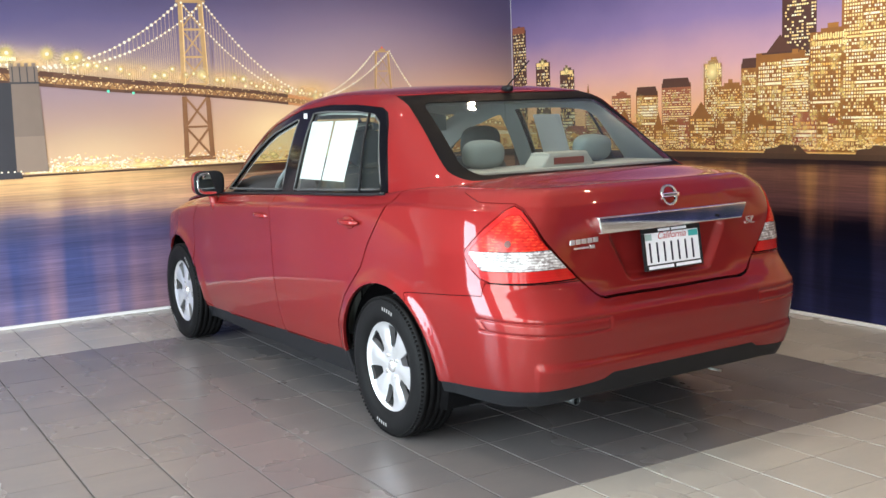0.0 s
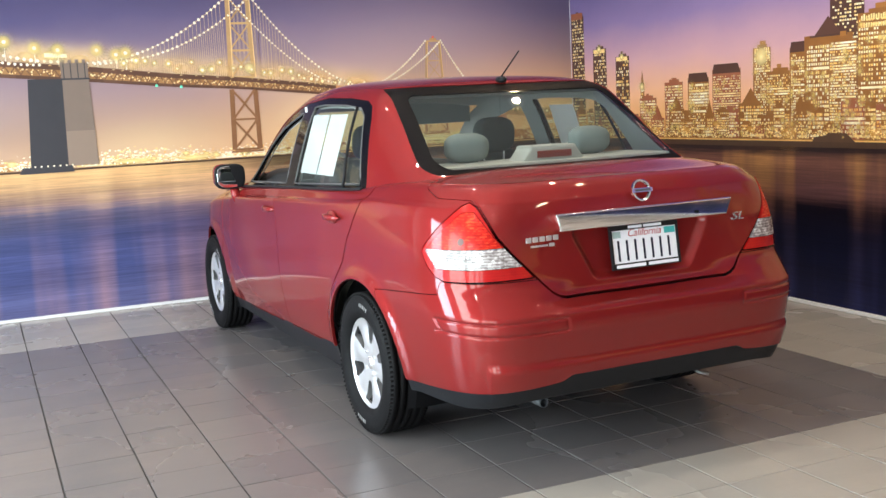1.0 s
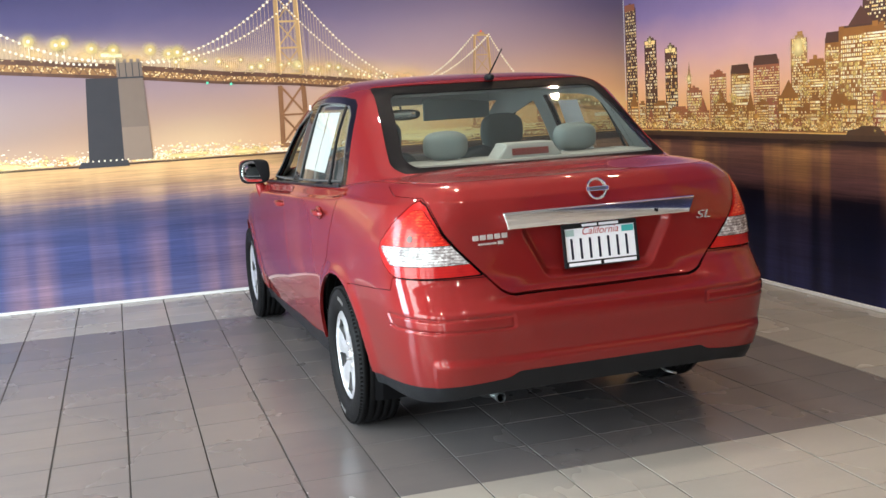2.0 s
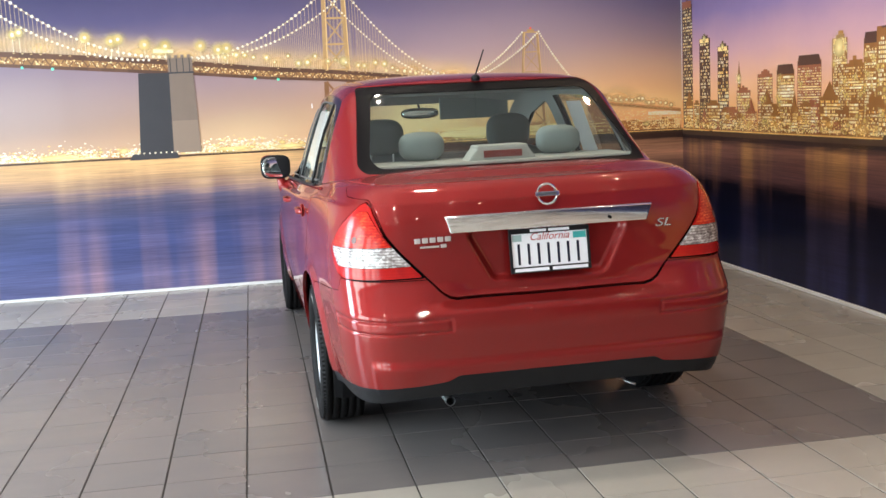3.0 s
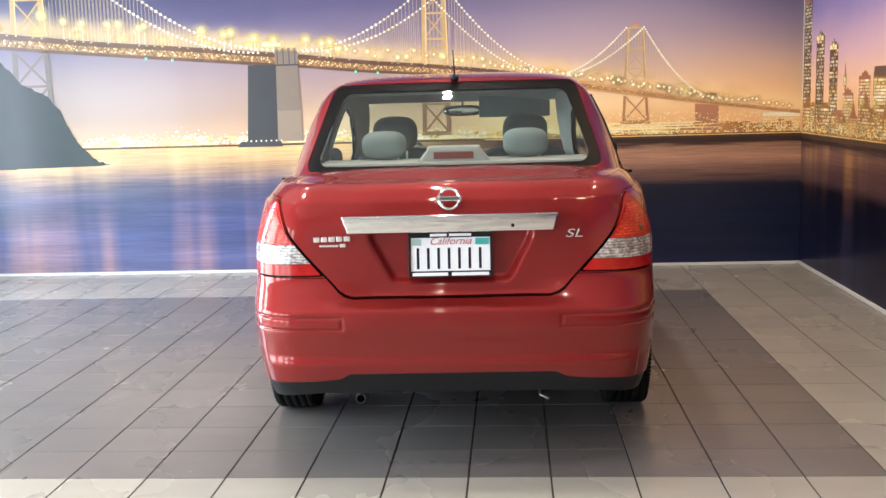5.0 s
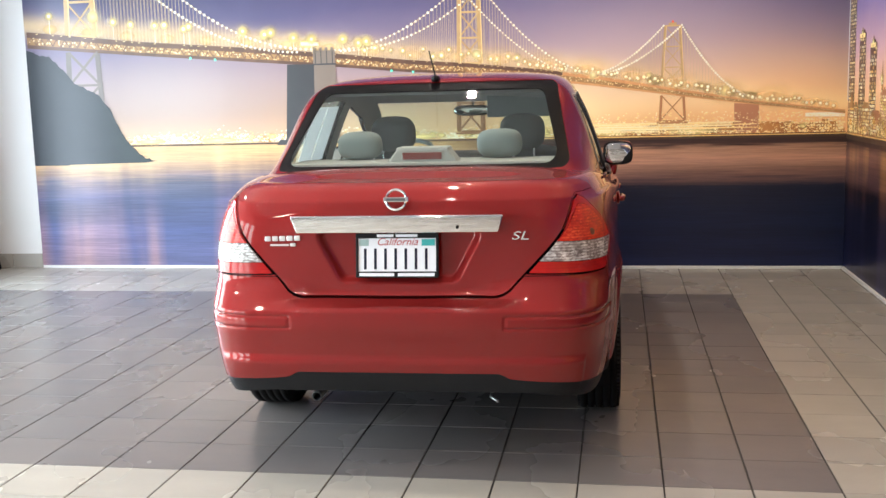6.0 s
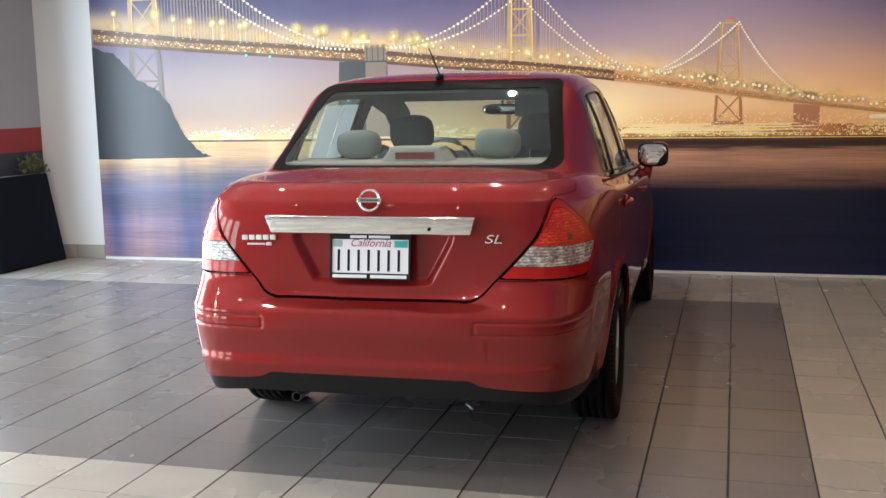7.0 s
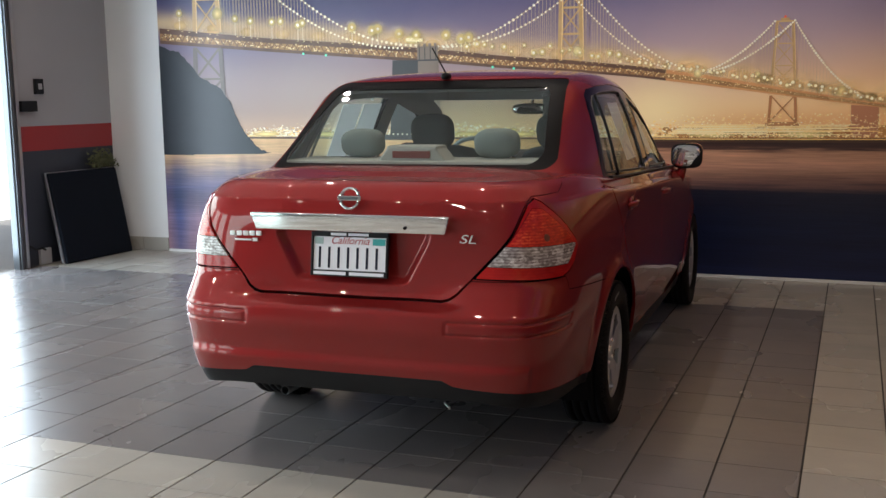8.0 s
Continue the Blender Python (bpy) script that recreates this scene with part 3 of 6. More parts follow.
HALO_WHITE = halo_ink("halo_white", (1.0, 0.84, 0.38), 2.2)
HALO_SPARK = halo_ink("halo_spark", (1.0, 0.72, 0.24), 1.9, 0.66)


def wall_point(side, u, z, lift):
    return (RIGHT - lift, u, z) if side else (u, BACK - lift, z)


class Print:
    """Flat printed shapes on one wall, each layer a hair in front of the one before."""

    def __init__(self, side):
        self.side, self.bm = side, bmesh.new()
        self.fade = self.bm.verts.layers.float.new("fade")

    def poly(self, pts, lift):
        vs = [self.bm.verts.new(wall_point(self.side, u, z, lift)) for u, z in pts]
        self.bm.faces.new(vs if self.side == 0 else vs)

    def rect(self, u0, u1, z0, z1, lift):
        self.poly([(u0, z0), (u1, z0), (u1, z1), (u0, z1)], lift)

    def line(self, a, b, w, lift):
        d = Vector((b[0] - a[0], b[1] - a[1]))
        n = Vector((-d.y, d.x)).normalized() * w / 2
        self.poly([(a[0] - n.x, a[1] - n.y), (b[0] - n.x, b[1] - n.y), (b[0] + n.x, b[1] + n.y), (a[0] + n.x, a[1] + n.y)], lift)

    def path(self, pts, w, lift):
        for a, b in zip(pts, pts[1:]):
            self.line(a, b, w, lift)

    def disc(self, u, z, r, lift, n=12, squash=1.0):
        n = max(n, int(r * 260))
        mid = self.bm.verts.new(wall_point(self.side, u, z, lift))
        mid[self.fade] = 1.0
        ring = [self.bm.verts.new(wall_point(self.side, u + r * math.cos(2 * math.pi * i / n), z + r * squash * math.sin(2 * math.pi * i / n), lift)) for i in range(n)]
        for i in range(n):
            self.bm.faces.new((mid, ring[i], ring[(i + 1) % n]))

    def star(self, u, z, r, lift, rays=14):
        """A printed starburst: thin rays that fade out."""
        for k in range(rays):
            t = math.pi * 2 * k / rays + 0.1
            c, s = math.cos(t), math.sin(t)
            mid = [self.bm.verts.new(wall_point(self.side, u + q * s * r * 0.05, z - q * c * r * 0.05, lift)) for q in (-1, 1)]
            mid[0][self.fade] = mid[1][self.fade] = 0.85
            self.bm.faces.new((*mid, self.bm.verts.new(wall_point(self.side, u + c * r, z + s * r, lift))))

    def done(self, name, mat, parent, label=""):
        bmesh.ops.recalc_face_normals(self.bm, faces=self.bm.faces[:])
        ref = Vector((-1, 0, 0)) if self.side else Vector((0, -1, 0))
        flip = [f for f in self.bm.faces if f.normal.dot(ref) < 0]
        if flip:
            bmesh.ops.reverse_faces(self.bm, faces=flip)
        return part(name, self.bm, mat, parent, label)


MUR_L = -1.64
mural = tagged(new("mural"), "large printed night mural of a lit suspension bridge over water", "mural", kind="structure")
part("print_sheet", box(MUR_L, RIGHT - 0.012, BACK - 0.010, BACK - 0.001, 0.024, TOP - 0.002), print_material("print_bridge", 0), mural, "printed dusk sky over purple and gold water")
mural_e = tagged(new("mural"), "large printed night mural of a glowing city skyline", "mural", kind="structure")
part("print_sheet", box(RIGHT - 0.010, RIGHT - 0.001, NEAR + 0.002, BACK - 0.001, 0.024, TOP - 0.002), print_material("print_city", 1), mural_e, "printed dusk sky over dark water")

tagged(part("trim", box(RIGHT - 0.016, RIGHT - 0.0125, BACK - 0.016, BACK - 0.0125, 1.30, TOP - 0.004), WHITE_PAINT), "thin pale seam where the two murals meet", "trim", kind="structure")
rnd = random.Random(7)
DK_U = np.array([-1.7, -0.6, 0.44, 1.14, 1.67, 2.19, 2.77, 3.22, 3.85, 4.42, 5.1])
DK_T = np.array([2.055, 1.930, 1.842, 1.775, 1.712, 1.668, 1.604, 1.537, 1.420, 1.318, 1.23])
DK_B = np.array([1.915, 1.815, 1.727, 1.668, 1.615, 1.580, 1.520, 1.458, 1.365, 1.285, 1.20])
deck_top = lambda u: float(np.interp(u, DK_U, DK_T))
deck_bot = lambda u: float(np.interp(u, DK_U, DK_B))

# far hills and shore lights behind the bridge
P = Print(0)
for i in range(18):
    u = -1.4 + i * 0.35
    P.disc(u, deck_top(u) + 0.04, 0.25, 0.0119 + i * 1e-5, 32, 0.6)
tagged(P.done("haze_glow", HALO_SOFT, mural, "soft golden haze"), kind="stuff")
# far blocks of houses, then their lights in clusters
P = Print(0)
for i in range(90):
    u = rnd.uniform(MUR_L + 0.75, 5.02)
    w, h = rnd.uniform(0.02, 0.07), rnd.uniform(0.015, 0.055) * (1.6 if u > 2.9 else 1.0)
    P.rect(u, min(5.07, u + w), 1.066, 1.066 + h, 0.0120 + i * 1.5e-6)
tagged(P.done("far_block", INK_BLOCK, mural, "amber blocks of far houses"), kind="stuff")
L = [Print(0) for k in range(3)]
spots = [(rnd.uniform(MUR_L + 0.75, 5.05), rnd.uniform(0.03, 0.16)) for k in range(60)]
for i in range(4200):
    if rnd.random() < 0.6:
        c, w = rnd.choice(spots)
        u = rnd.gauss(c, w)
    else:
        u = rnd.uniform(MUR_L + 0.3, 5.05)
    if not MUR_L + 0.3 < u < 5.05 or (u < -0.7 and rnd.random() < 0.6):
        continue
    z = 1.072 + abs(rnd.gauss(0, 0.050)) * (0.75 + 0.4 * noise.noise((u * 2.2, 0, 3)) + (0.35 if u > 2.9 else 0))
    if z > deck_bot(u) - 0.01 or z > 1.30:
        continue
    s = rnd.choice((0.003, 0.004, 0.005, 0.006, 0.009)) * (1.1 - (z - 1.07) * 2)
    L[rnd.choice((0, 1, 2, 2, 2) if u < 2.6 else (0, 0, 1, 1, 1, 2))].rect(u - s * rnd.uniform(0.5, 1.7), u + s, z - s * 0.5, z + s * 0.6, 0.0122 + i * 1e-7)
for i in range(70):
    u = rnd.uniform(MUR_L + 0.75, 4.9)
    w = rnd.uniform(0.04, 0.20)
    L[rnd.choice((1, 1, 2))].rect(u, min(5.05, u + w), 1.070, 1.070 + rnd.uniform(0.004, 0.010), 0.0126 + i * 1e-6)
for i in range(150):
    u, z = rnd.gauss(1.36, 0.17), 1.085 + 0.085 * rnd.random() ** 1.4
    if 1.13 < u < 1.75:
        L[rnd.choice((1, 2, 2))].rect(u, u + rnd.uniform(0.006, 0.018), z, z + rnd.uniform(0.006, 0.014), 0.0125 + i * 1e-6)
for P, m, lab in zip(L, (INK_LIGHT, INK_GOLD, INK_WHITE), ("amber dots of city light", "gold dots of city light", "white dots of city light")):
    tagged(P.done("shore_light", m, mural, lab), kind="stuff")
P = Print(0)
for i in range(22):
    u, r = rnd.uniform(-0.6, 4.9), rnd.uniform(0.03, 0.075)
    P.disc(u, 1.095 + 0.03 * rnd.random(), r, 0.0127 + i * 2e-5, 16, 0.6)
for i, (u, r) in enumerate(((-0.55, 0.30), (0.05, 0.34), (1.35, 0.30), (1.80, 0.28), (3.3, 0.4), (3.95, 0.4))):
    P.disc(u, 1.090, r, 0.01318 + i * 2e-5, 30, 0.14)
tagged(P.done("light_glow", HALO_GOLD, mural, "glow round clusters of lights"), kind="stuff")
P = Print(0)
for i in range(30):
    u = rnd.uniform(3.1, 4.1)
    w = rnd.uniform(0.4, 1.1)
    z = 1.080 + 0.085 * rnd.random()
    P.rect(max(2.95 + (z - 1.08) * 2.0, u - w / 2), min(4.50 - (z - 1.08) * 1.0, u + w / 2), z, z + rnd.uniform(0.004, 0.010), 0.0134 + i * 2e-6)
tagged(P.done("ferry_trail", INK_BAND, mural, "long gold light trails of ferries"), kind="stuff")
P = Print(0)
P.rect(MUR_L, 5.1, 1.050, 1.064, 0.0125)
P.rect(2.8, 5.1, 1.030, 1.046, 0.0126)
P.done("shore", INK_SHORE, mural, "dark shoreline")
P = Print(0)
P.rect(2.6, 5.1, 1.050, 1.058, 0.0129)
P.done("shore_line", INK_LIGHT, mural, "gold line of light along the far quay")

# lit quay hall near the corner
P, Q = Print(0), Print(0)
Q.poly([(4.80, 1.185), (5.09, 1.180), (5.09, 1.215), (4.80, 1.213)], 0.0131)
for k in range(14):
    for j in range(4):
        if rnd.random() < 0.85:
            P.rect(4.80 + k * 0.0205, 4.80 + k * 0.0205 + rnd.uniform(0.010, 0.017), 1.085 + j * 0.024, 1.085 + j * 0.024 + rnd.uniform(0.010, 0.018), 0.0131)
for i in range(1100):
    u = 2.95 + 2.13 * rnd.random() ** 0.75
    z = 1.066 + 0.17 * rnd.random() ** 1.6
    if z < deck_bot(u) - 0.01:
        q = rnd.choice((0.004, 0.005, 0.007, 0.010))
        P.rect(u, u + q * rnd.uniform(0.8, 1.8), z, z + q, 0.01325 + i * 1e-6)
tagged(P.done("quay_window", INK_BAND, mural, "gold lights of the quay and the far shore"), kind="stuff")
Q.done("quay_roof", INK_WHITE, mural, "bright roof edge of the lit quay hall")

# low lit blocks along the far quay
B = Print(0)
for i in range(60):
    u = 3.0 + 2.05 * rnd.random() ** 0.7
    w, h = rnd.uniform(0.03, 0.10), rnd.uniform(0.03, 0.10)
    B.rect(u, min(5.09, u + w), 1.064, min(1.064 + h, deck_bot(u) - 0.015), 0.01285 + i * 1.5e-6)
tagged(B.done("far_block", INK_FAR_BLOCK, mural, "dull orange blocks along the far quay"), kind="stuff")
# bridge: piers and towers
P = Print(0)
P.poly([(4.275, 1.07), (4.46, 1.07), (4.455, 1.285), (4.27, 1.30)], 0.0130)
P.done("far_pier", INK_FAR_PIER, mural, "dull orange far pier")


def tower(u, half, zt, zb, w, mat, low, name, lift, x_low, flare=0.22):
    """A lattice tower: two legs, cross beams, X braces above and below the deck."""
    P, L, E = Print(0), Print(0), Print(0)
    d, zl = deck_top(u), deck_bot(u)
    spread = lambda z: half * (1 + flare * (zt - z) / (zt - zb))
    for sgn in (-1, 1):
        for layer, z0, z1 in ((P, d, zt), (L, zb, zl)):
            layer.poly([(u + sgn * spread(z1) - w / 2, z1), (u + sgn * spread(z1) + w / 2, z1), (u + sgn * spread(z0) + w / 2, z0), (u + sgn * spread(z0) - w / 2, z0)], lift)
        E.poly([(u + sgn * spread(zt) + w * 0.30, zt), (u + sgn * spread(zt) + w / 2, zt), (u + sgn * spread(d) + w / 2, d), (u + sgn * spread(d) + w * 0.30, d)], lift + 5e-4)
    n = max(2, int((zt - d) / (half * 2.6)))
    for k in range(n + 1):
        z = d + (zt - d) * k / n
        h0 = spread(z)
        P.rect(u - h0, u + h0, z - w * 0.22, z + w * 0.22, lift + 1e-4)
        if k < n:
            z1 = d + (zt - d) * (k + 1) / n
            h1 = spread(z1)
            P.line((u - h0, z), (u + h1, z1), w * 0.30, lift + 2e-4)
            P.line((u + h0, z), (u - h1, z1), w * 0.30, lift + 3e-4)
    for k in range(x_low):
        z0, z1 = zb + (zl - zb) * k / x_low, zb + (zl - zb) * (k + 1) / x_low
        h0, h1 = spread(z0), spread(z1)
        L.line((u - h0, z0), (u + h1, z1), w * 0.45, lift + 2e-4)
        L.line((u + h0, z0), (u - h1, z1), w * 0.45, lift + 3e-4)
        L.rect(u - h0, u + h0, z0 - w * 0.2, z0 + w * 0.2, lift + 1e-4)
    L.rect(u - spread(zb) * 1.25, u + spread(zb) * 1.25, zb - 0.024, zb - w * 0.2 - 0.001, lift + 4e-4)
    P.done(name, mat, mural)
    E.done("tower_edge", INK_TRUSS, mural, "bright lit edges of the tower legs")
    L.done("tower_foot", low, mural, "dim lattice foot of the tower")


T1, T2, T3 = 2.212, 3.802, -1.115
tower(T1, 0.076, 2.27, 1.125, 0.036, INK_STEEL, INK_STEEL_LOW, "bridge_tower", 0.0140, 2, 0.30)
tower(T2, 0.056, 1.905, 1.175, 0.020, INK_STEEL, INK_STEEL_DIM, "bridge_tower", 0.0131, 1, 0.70)
tower(T3, 0.100, 2.86, 1.30, 0.046, INK_STEEL, INK_STEEL_GREY, "bridge_tower", 0.0140, 2, 0.50)
P = Print(0)
P.rect(T1 - 0.112, T1 + 0.112, 2.262, 2.282, 0.0150)
P.rect(T1 - 0.085, T1 + 0.085, 2.282, 2.310, 0.0149)
P.rect(T2 - 0.062, T2 + 0.062, 1.898, 1.910, 0.0150)
P.rect(T2 - 0.030, T2 + 0.030, 1.910, 1.928, 0.0149)
P.done("tower_cap", INK_STEEL, mural, "lit caps of the bridge towers")
P = Print(0)
P.disc(T2, 1.936, 0.010, 0.0151)
P.done("beacon", INK_RED, mural, "red beacon")

# cables with their lights and hangers
def sag(u0, z0, u1, z1, bend, n=40):
    return [(u0 + (u1 - u0) * i / n, z0 + (z1 - z0) * (i / n) ** bend if z1 > z0 else z1 + (z0 - z1) * (1 - i / n) ** bend) for i in range(n + 1)]


SPANS = [
    (-0.86, 2.95, 0.93, 1.82, 2.0, 0.021), (-1.05, 2.89, 0.80, 1.80, 2.0, 0.019),
    (1.10, 1.805, T1 - 0.105, 2.248, 1.94, 0.019), (1.15, 1.798, T1 + 0.09, 2.262, 2.2, 0.018),
    (T1 + 0.10, 2.262, 3.20, 1.565, 1.72, 0.016), (T1 - 0.07, 2.262, 3.00, 1.585, 1.55, 0.014),
    (3.18, 1.553, T2 - 0.065, 1.912, 1.72, 0.016), (3.20, 1.548, T2 + 0.068, 1.908, 1.80, 0.016),
    (T2 + 0.068, 1.908, 4.46, 1.335, 1.83, 0.016),
]
for u0, z0, u1, z1, bend, dot in SPANS:
    pts = sag(u0, z0, u1, z1, bend)
    P = Print(0)
    P.path(pts, 0.005, 0.0134)
    step = 0.030 if u0 < T1 else 0.022
    n = int(abs(u1 - u0) / step)
    for i in range(1, n):
        f = i / n
        k = min(int(f * 40), 39)
        u = u0 + (u1 - u0) * f
        z = pts[k][1] + (pts[k + 1][1] - pts[k][1]) * (f * 40 - k)
        if z > deck_top(u) + 0.02:
            P.rect(u - 0.0016, u + 0.0016, deck_top(u), z, 0.0133 + i * 1e-7)
    P.done("cable", INK_HANGER, mural, "printed cable with thin hangers")
    P = Print(0)
    length = sum(math.dist(a, b) for a, b in zip(pts, pts[1:]))
    m = int(length / (dot * 2.3))
    run, nxt = 0.0, 0.0
    for a, b in zip(pts, pts[1:]):
        seg = math.dist(a, b)
        while nxt <= run + seg:
            f = (nxt - run) / seg
            P.disc(a[0] + (b[0] - a[0]) * f, a[1] + (b[1] - a[1]) * f, dot * 0.56 * rnd.uniform(0.8, 1.15), 0.0152, 8)
            nxt += dot * (2.1 if u0 < 3 else 1.35)
        run += seg
    P.done("cable_light", INK_WHITE, mural, "row of white cable lights")

# deck: dark girder, lit truss pattern, rail line
P, F = Print(0), Print(0)
for a, b in zip(np.linspace(-1.62, 5.09, 70), np.linspace(-1.62, 5.09, 70)[1:]):
    (P if a < 2.9 else F).poly([(a, deck_bot(a)), (b, deck_bot(b)), (b, deck_top(b)), (a, deck_top(a))], 0.0142)
P.done("bridge_deck", INK_DECK, mural, "dark double bridge deck")
F.done("bridge_deck", INK_FAR_DECK, mural, "hazy orange far deck")
P = Print(0)
for a, b in zip(np.linspace(-1.62, 5.09, 70), np.linspace(-1.62, 5.09, 70)[1:]):
    P.poly([(q, deck_bot(q) + (deck_top(q) - deck_bot(q)) * f) for q, f in ((a, 0.22), (b, 0.22), (b, 0.66), (a, 0.66))], 0.0144)
P.done("deck_lattice", INK_LATTICE, mural, "amber lit space between the decks")
P, D = Print(0), Print(0)
u = -1.61
while u < 5.0:
    t, b = deck_top(u), deck_bot(u)
    h = t - b
    s = h * rnd.uniform(0.26, 0.32)
    if u < 2.9:
        D.line((u, b + h * 0.22), (u + s, t - h * 0.34), h * 0.06, 0.01455)
        D.line((u + s, t - h * 0.34), (u + 2 * s, b + h * 0.22), h * 0.06, 0.0146)
    for j in range(5):
        q, e = rnd.uniform(0.0, 1.9) * s, h * rnd.uniform(0.03, 0.085)
        zz = b + h * rnd.uniform(0.26, 0.62)
        P.poly([(u + q - e, zz), (u + q, zz - e), (u + q + e, zz), (u + q, zz + e)], 0.0148 + j * 1e-5)
    if rnd.random() < 0.6:
        P.rect(u, u + s * 0.5, t - h * 0.10, t - h * 0.06, 0.0147)
    u += 2 * s
D.done("deck_truss", INK_DECK, mural, "dark truss between the decks")
tagged(P.done("deck_light", INK_TRUSS, mural, "small lights between the decks"), kind="stuff")

# near pier with its cap
P = Print(0)
P.poly([(0.656, 1.085), (0.912, 1.085), (0.921, 1.698), (0.690, 1.702)], 0.0156)
P.done("pier_shade", INK_PIER_SHADE, mural, "shaded grey face of the bridge pier")
P = Print(0)
P.poly([(0.908, 1.085), (1.118, 1.085), (1.100, 1.70), (0.919, 1.70)], 0.0157)
P.poly([(0.914, 1.695), (1.100, 1.695), (1.100, 1.808), (0.914, 1.808)], 0.0158)
for k in range(4):
    P.rect(0.918 + k * 0.048, 0.943 + k * 0.048, 1.806, 1.832, 0.0158)
P.done("pier", INK_PIER, mural, "lit stone face of the bridge pier")
P = Print(0)
P.poly([(0.911, 1.087), (1.115, 1.087), (1.109, 1.33), (0.914, 1.33)], 0.01585)
P.done("pier_foot", INK_PIER_PALE, mural, "paler lower stones of the pier")
P = Print(0)
for k in range(9):
    P.disc(0.60 + 0.042 * k, 1.090, 0.007, 0.0163, 8)
    P.disc(1.00 + 0.045 * k, 1.078, 0.006, 0.0163, 8)
    P.disc(T1 - 0.18 + 0.05 * k, 1.085, 0.008, 0.0163, 8)
tagged(P.done("foot_light", INK_WHITE, mural, "white lights round the pier foot"), kind="stuff")
P = Print(0)
for k in range(4):
    P.rect(0.930 + k * 0.048, 0.937 + k * 0.048, 1.70, 1.806, 0.0160)
P.rect(0.908, 1.108, 1.690, 1.702, 0.0160)
P.poly([(0.575, 1.042), (0.945, 1.042), (0.935, 1.088), (0.60, 1.088)], 0.0161)
P.done("pier_joint", INK_PIER_SHADE, mural)

# street lamps on the deck, their stars and glow
P, G, S, Wh, Y, H = Print(0), Print(0), Print(0), Print(0), Print(0), Print(0)
big = [(-0.664, 2.075), (-0.45, 2.058), (-0.362, 2.06), (-0.195, 2.022), (-0.148, 2.038), (0.322, 1.985), (0.508, 1.952), (0.561, 1.963), (0.754, 1.917), (0.907, 1.900), (1.17, 1.892), (1.301, 1.858), (1.367, 1.868), (-0.82, 2.10), (-1.40, 2.17)]
for i, (u, z) in enumerate(big):
    P.disc(u, z, 0.013, 0.0176 + i * 1e-5, 14)
    G.disc(u, z, 0.070, 0.0162 + i * 2e-5, 18)
    if u > 0.3:
        S.star(u, z, 0.12, 0.0173 + i * 2e-5, 18)
    P.rect(u - 0.002, u + 0.002, deck_top(u), z, 0.0161 + i * 1e-5)
for i in range(46):
    u = 1.35 + i * 0.078 + rnd.uniform(-0.02, 0.02)
    z = deck_top(u) + rnd.uniform(0.03, 0.09) * (1.2 if u < 2.6 else 0.6)
    r = (0.010 if u < 2.6 else 0.008) * rnd.uniform(0.6, 1.2)
    (P if u < 2.6 else Y).disc(u, z, r, 0.0176 + i * 1e-5, 10)
    (G if u < 2.6 else H).disc(u, z, r * 5, 0.01625 + i * 2e-5, 14)
Y.poly([(0.815, 1.853), (0.965, 1.846), (0.965, 1.872), (0.815, 1.880)], 0.0167)
G.disc(0.87, 1.865, 0.15, 0.01605, 24, 0.5)
for u, z, r in ((T1 + 0.055, 1.735, 0.085), (3.19, 1.545, 0.07), (3.62, 1.53, 0.05), (4.2, 1.40, 0.09), (-1.0, 2.15, 0.12)):
    Wh.disc(u, z, r, 0.0169, 18)
for i in range(50):
    u = 2.60 + i * 0.049 + rnd.uniform(-0.012, 0.012)
    z = deck_top(u) + rnd.choice((0.022, 0.03, 0.05))
    Y.disc(u, z, rnd.uniform(0.008, 0.013), 0.0181 + i * 1e-5, 10)
    if i % 2 or u > 3.6:
        H.disc(u, z, 0.050, 0.01722 + i * 2e-5, 14)
tagged(Wh.done("lamp_halo", HALO_WHITE, mural, "white glow round the brightest lamps"), kind="stuff")
tagged(G.done("lamp_halo", HALO_GOLD, mural, "golden halos round deck lamps"), kind="stuff")
tagged(H.done("lamp_halo", HALO_FAR, mural, "warm halos round far deck lamps"), kind="stuff")
tagged(S.done("lamp_star", HALO_GOLD, mural, "starbursts round deck lamps"), kind="stuff")
tagged(P.done("deck_lamp", INK_WHITE, mural, "bright deck lamps"), kind="stuff")
tagged(Y.done("deck_lamp", INK_PANE, mural, "golden far deck lamps"), kind="stuff")
P = Print(0)
for u in (-0.148, 0.069, 1.569, 1.747):
    P.disc(u, deck_bot(u) + 0.002, 0.011, 0.0168, 10)
P.done("green_light", INK_GREEN, mural, "small green lights under the deck")

# dark rock at the left end
P = Print(0)
rock = [(MUR_L + 0.002, 0.90)]
RIDGE_U, RIDGE_Z = (-1.64, -1.60, -1.43, -1.30, -1.22, -1.00, -0.90, -0.855, -0.755, -0.65, -0.55), (1.885, 1.872, 1.83, 1.705, 1.605, 1.50, 1.38, 1.255, 1.085, 0.985, 0.935)
for i in range(90):
    u = -1.638 + 1.09 * i / 89
    rock.append((u, float(np.interp(u, RIDGE_U, RIDGE_Z)) + 0.022 * noise.noise((u * 9, 2, 0)) + 0.014 * noise.noise((u * 34, 5, 0))))
rock.append((-0.50, 0.928))
rock.append((-0.60, 0.915))
P.poly(rock[::-1], 0.01495)
P.done("rock", INK_ROCK, mural, "dark rocky headland")
P = Print(0)
for i in range(7):
    P.rect(MUR_L + 0.002, MUR_L + rnd.uniform(0.3, 1.0), 0.90 + 0.010 * i, 0.906 + 0.010 * i, 0.01505)
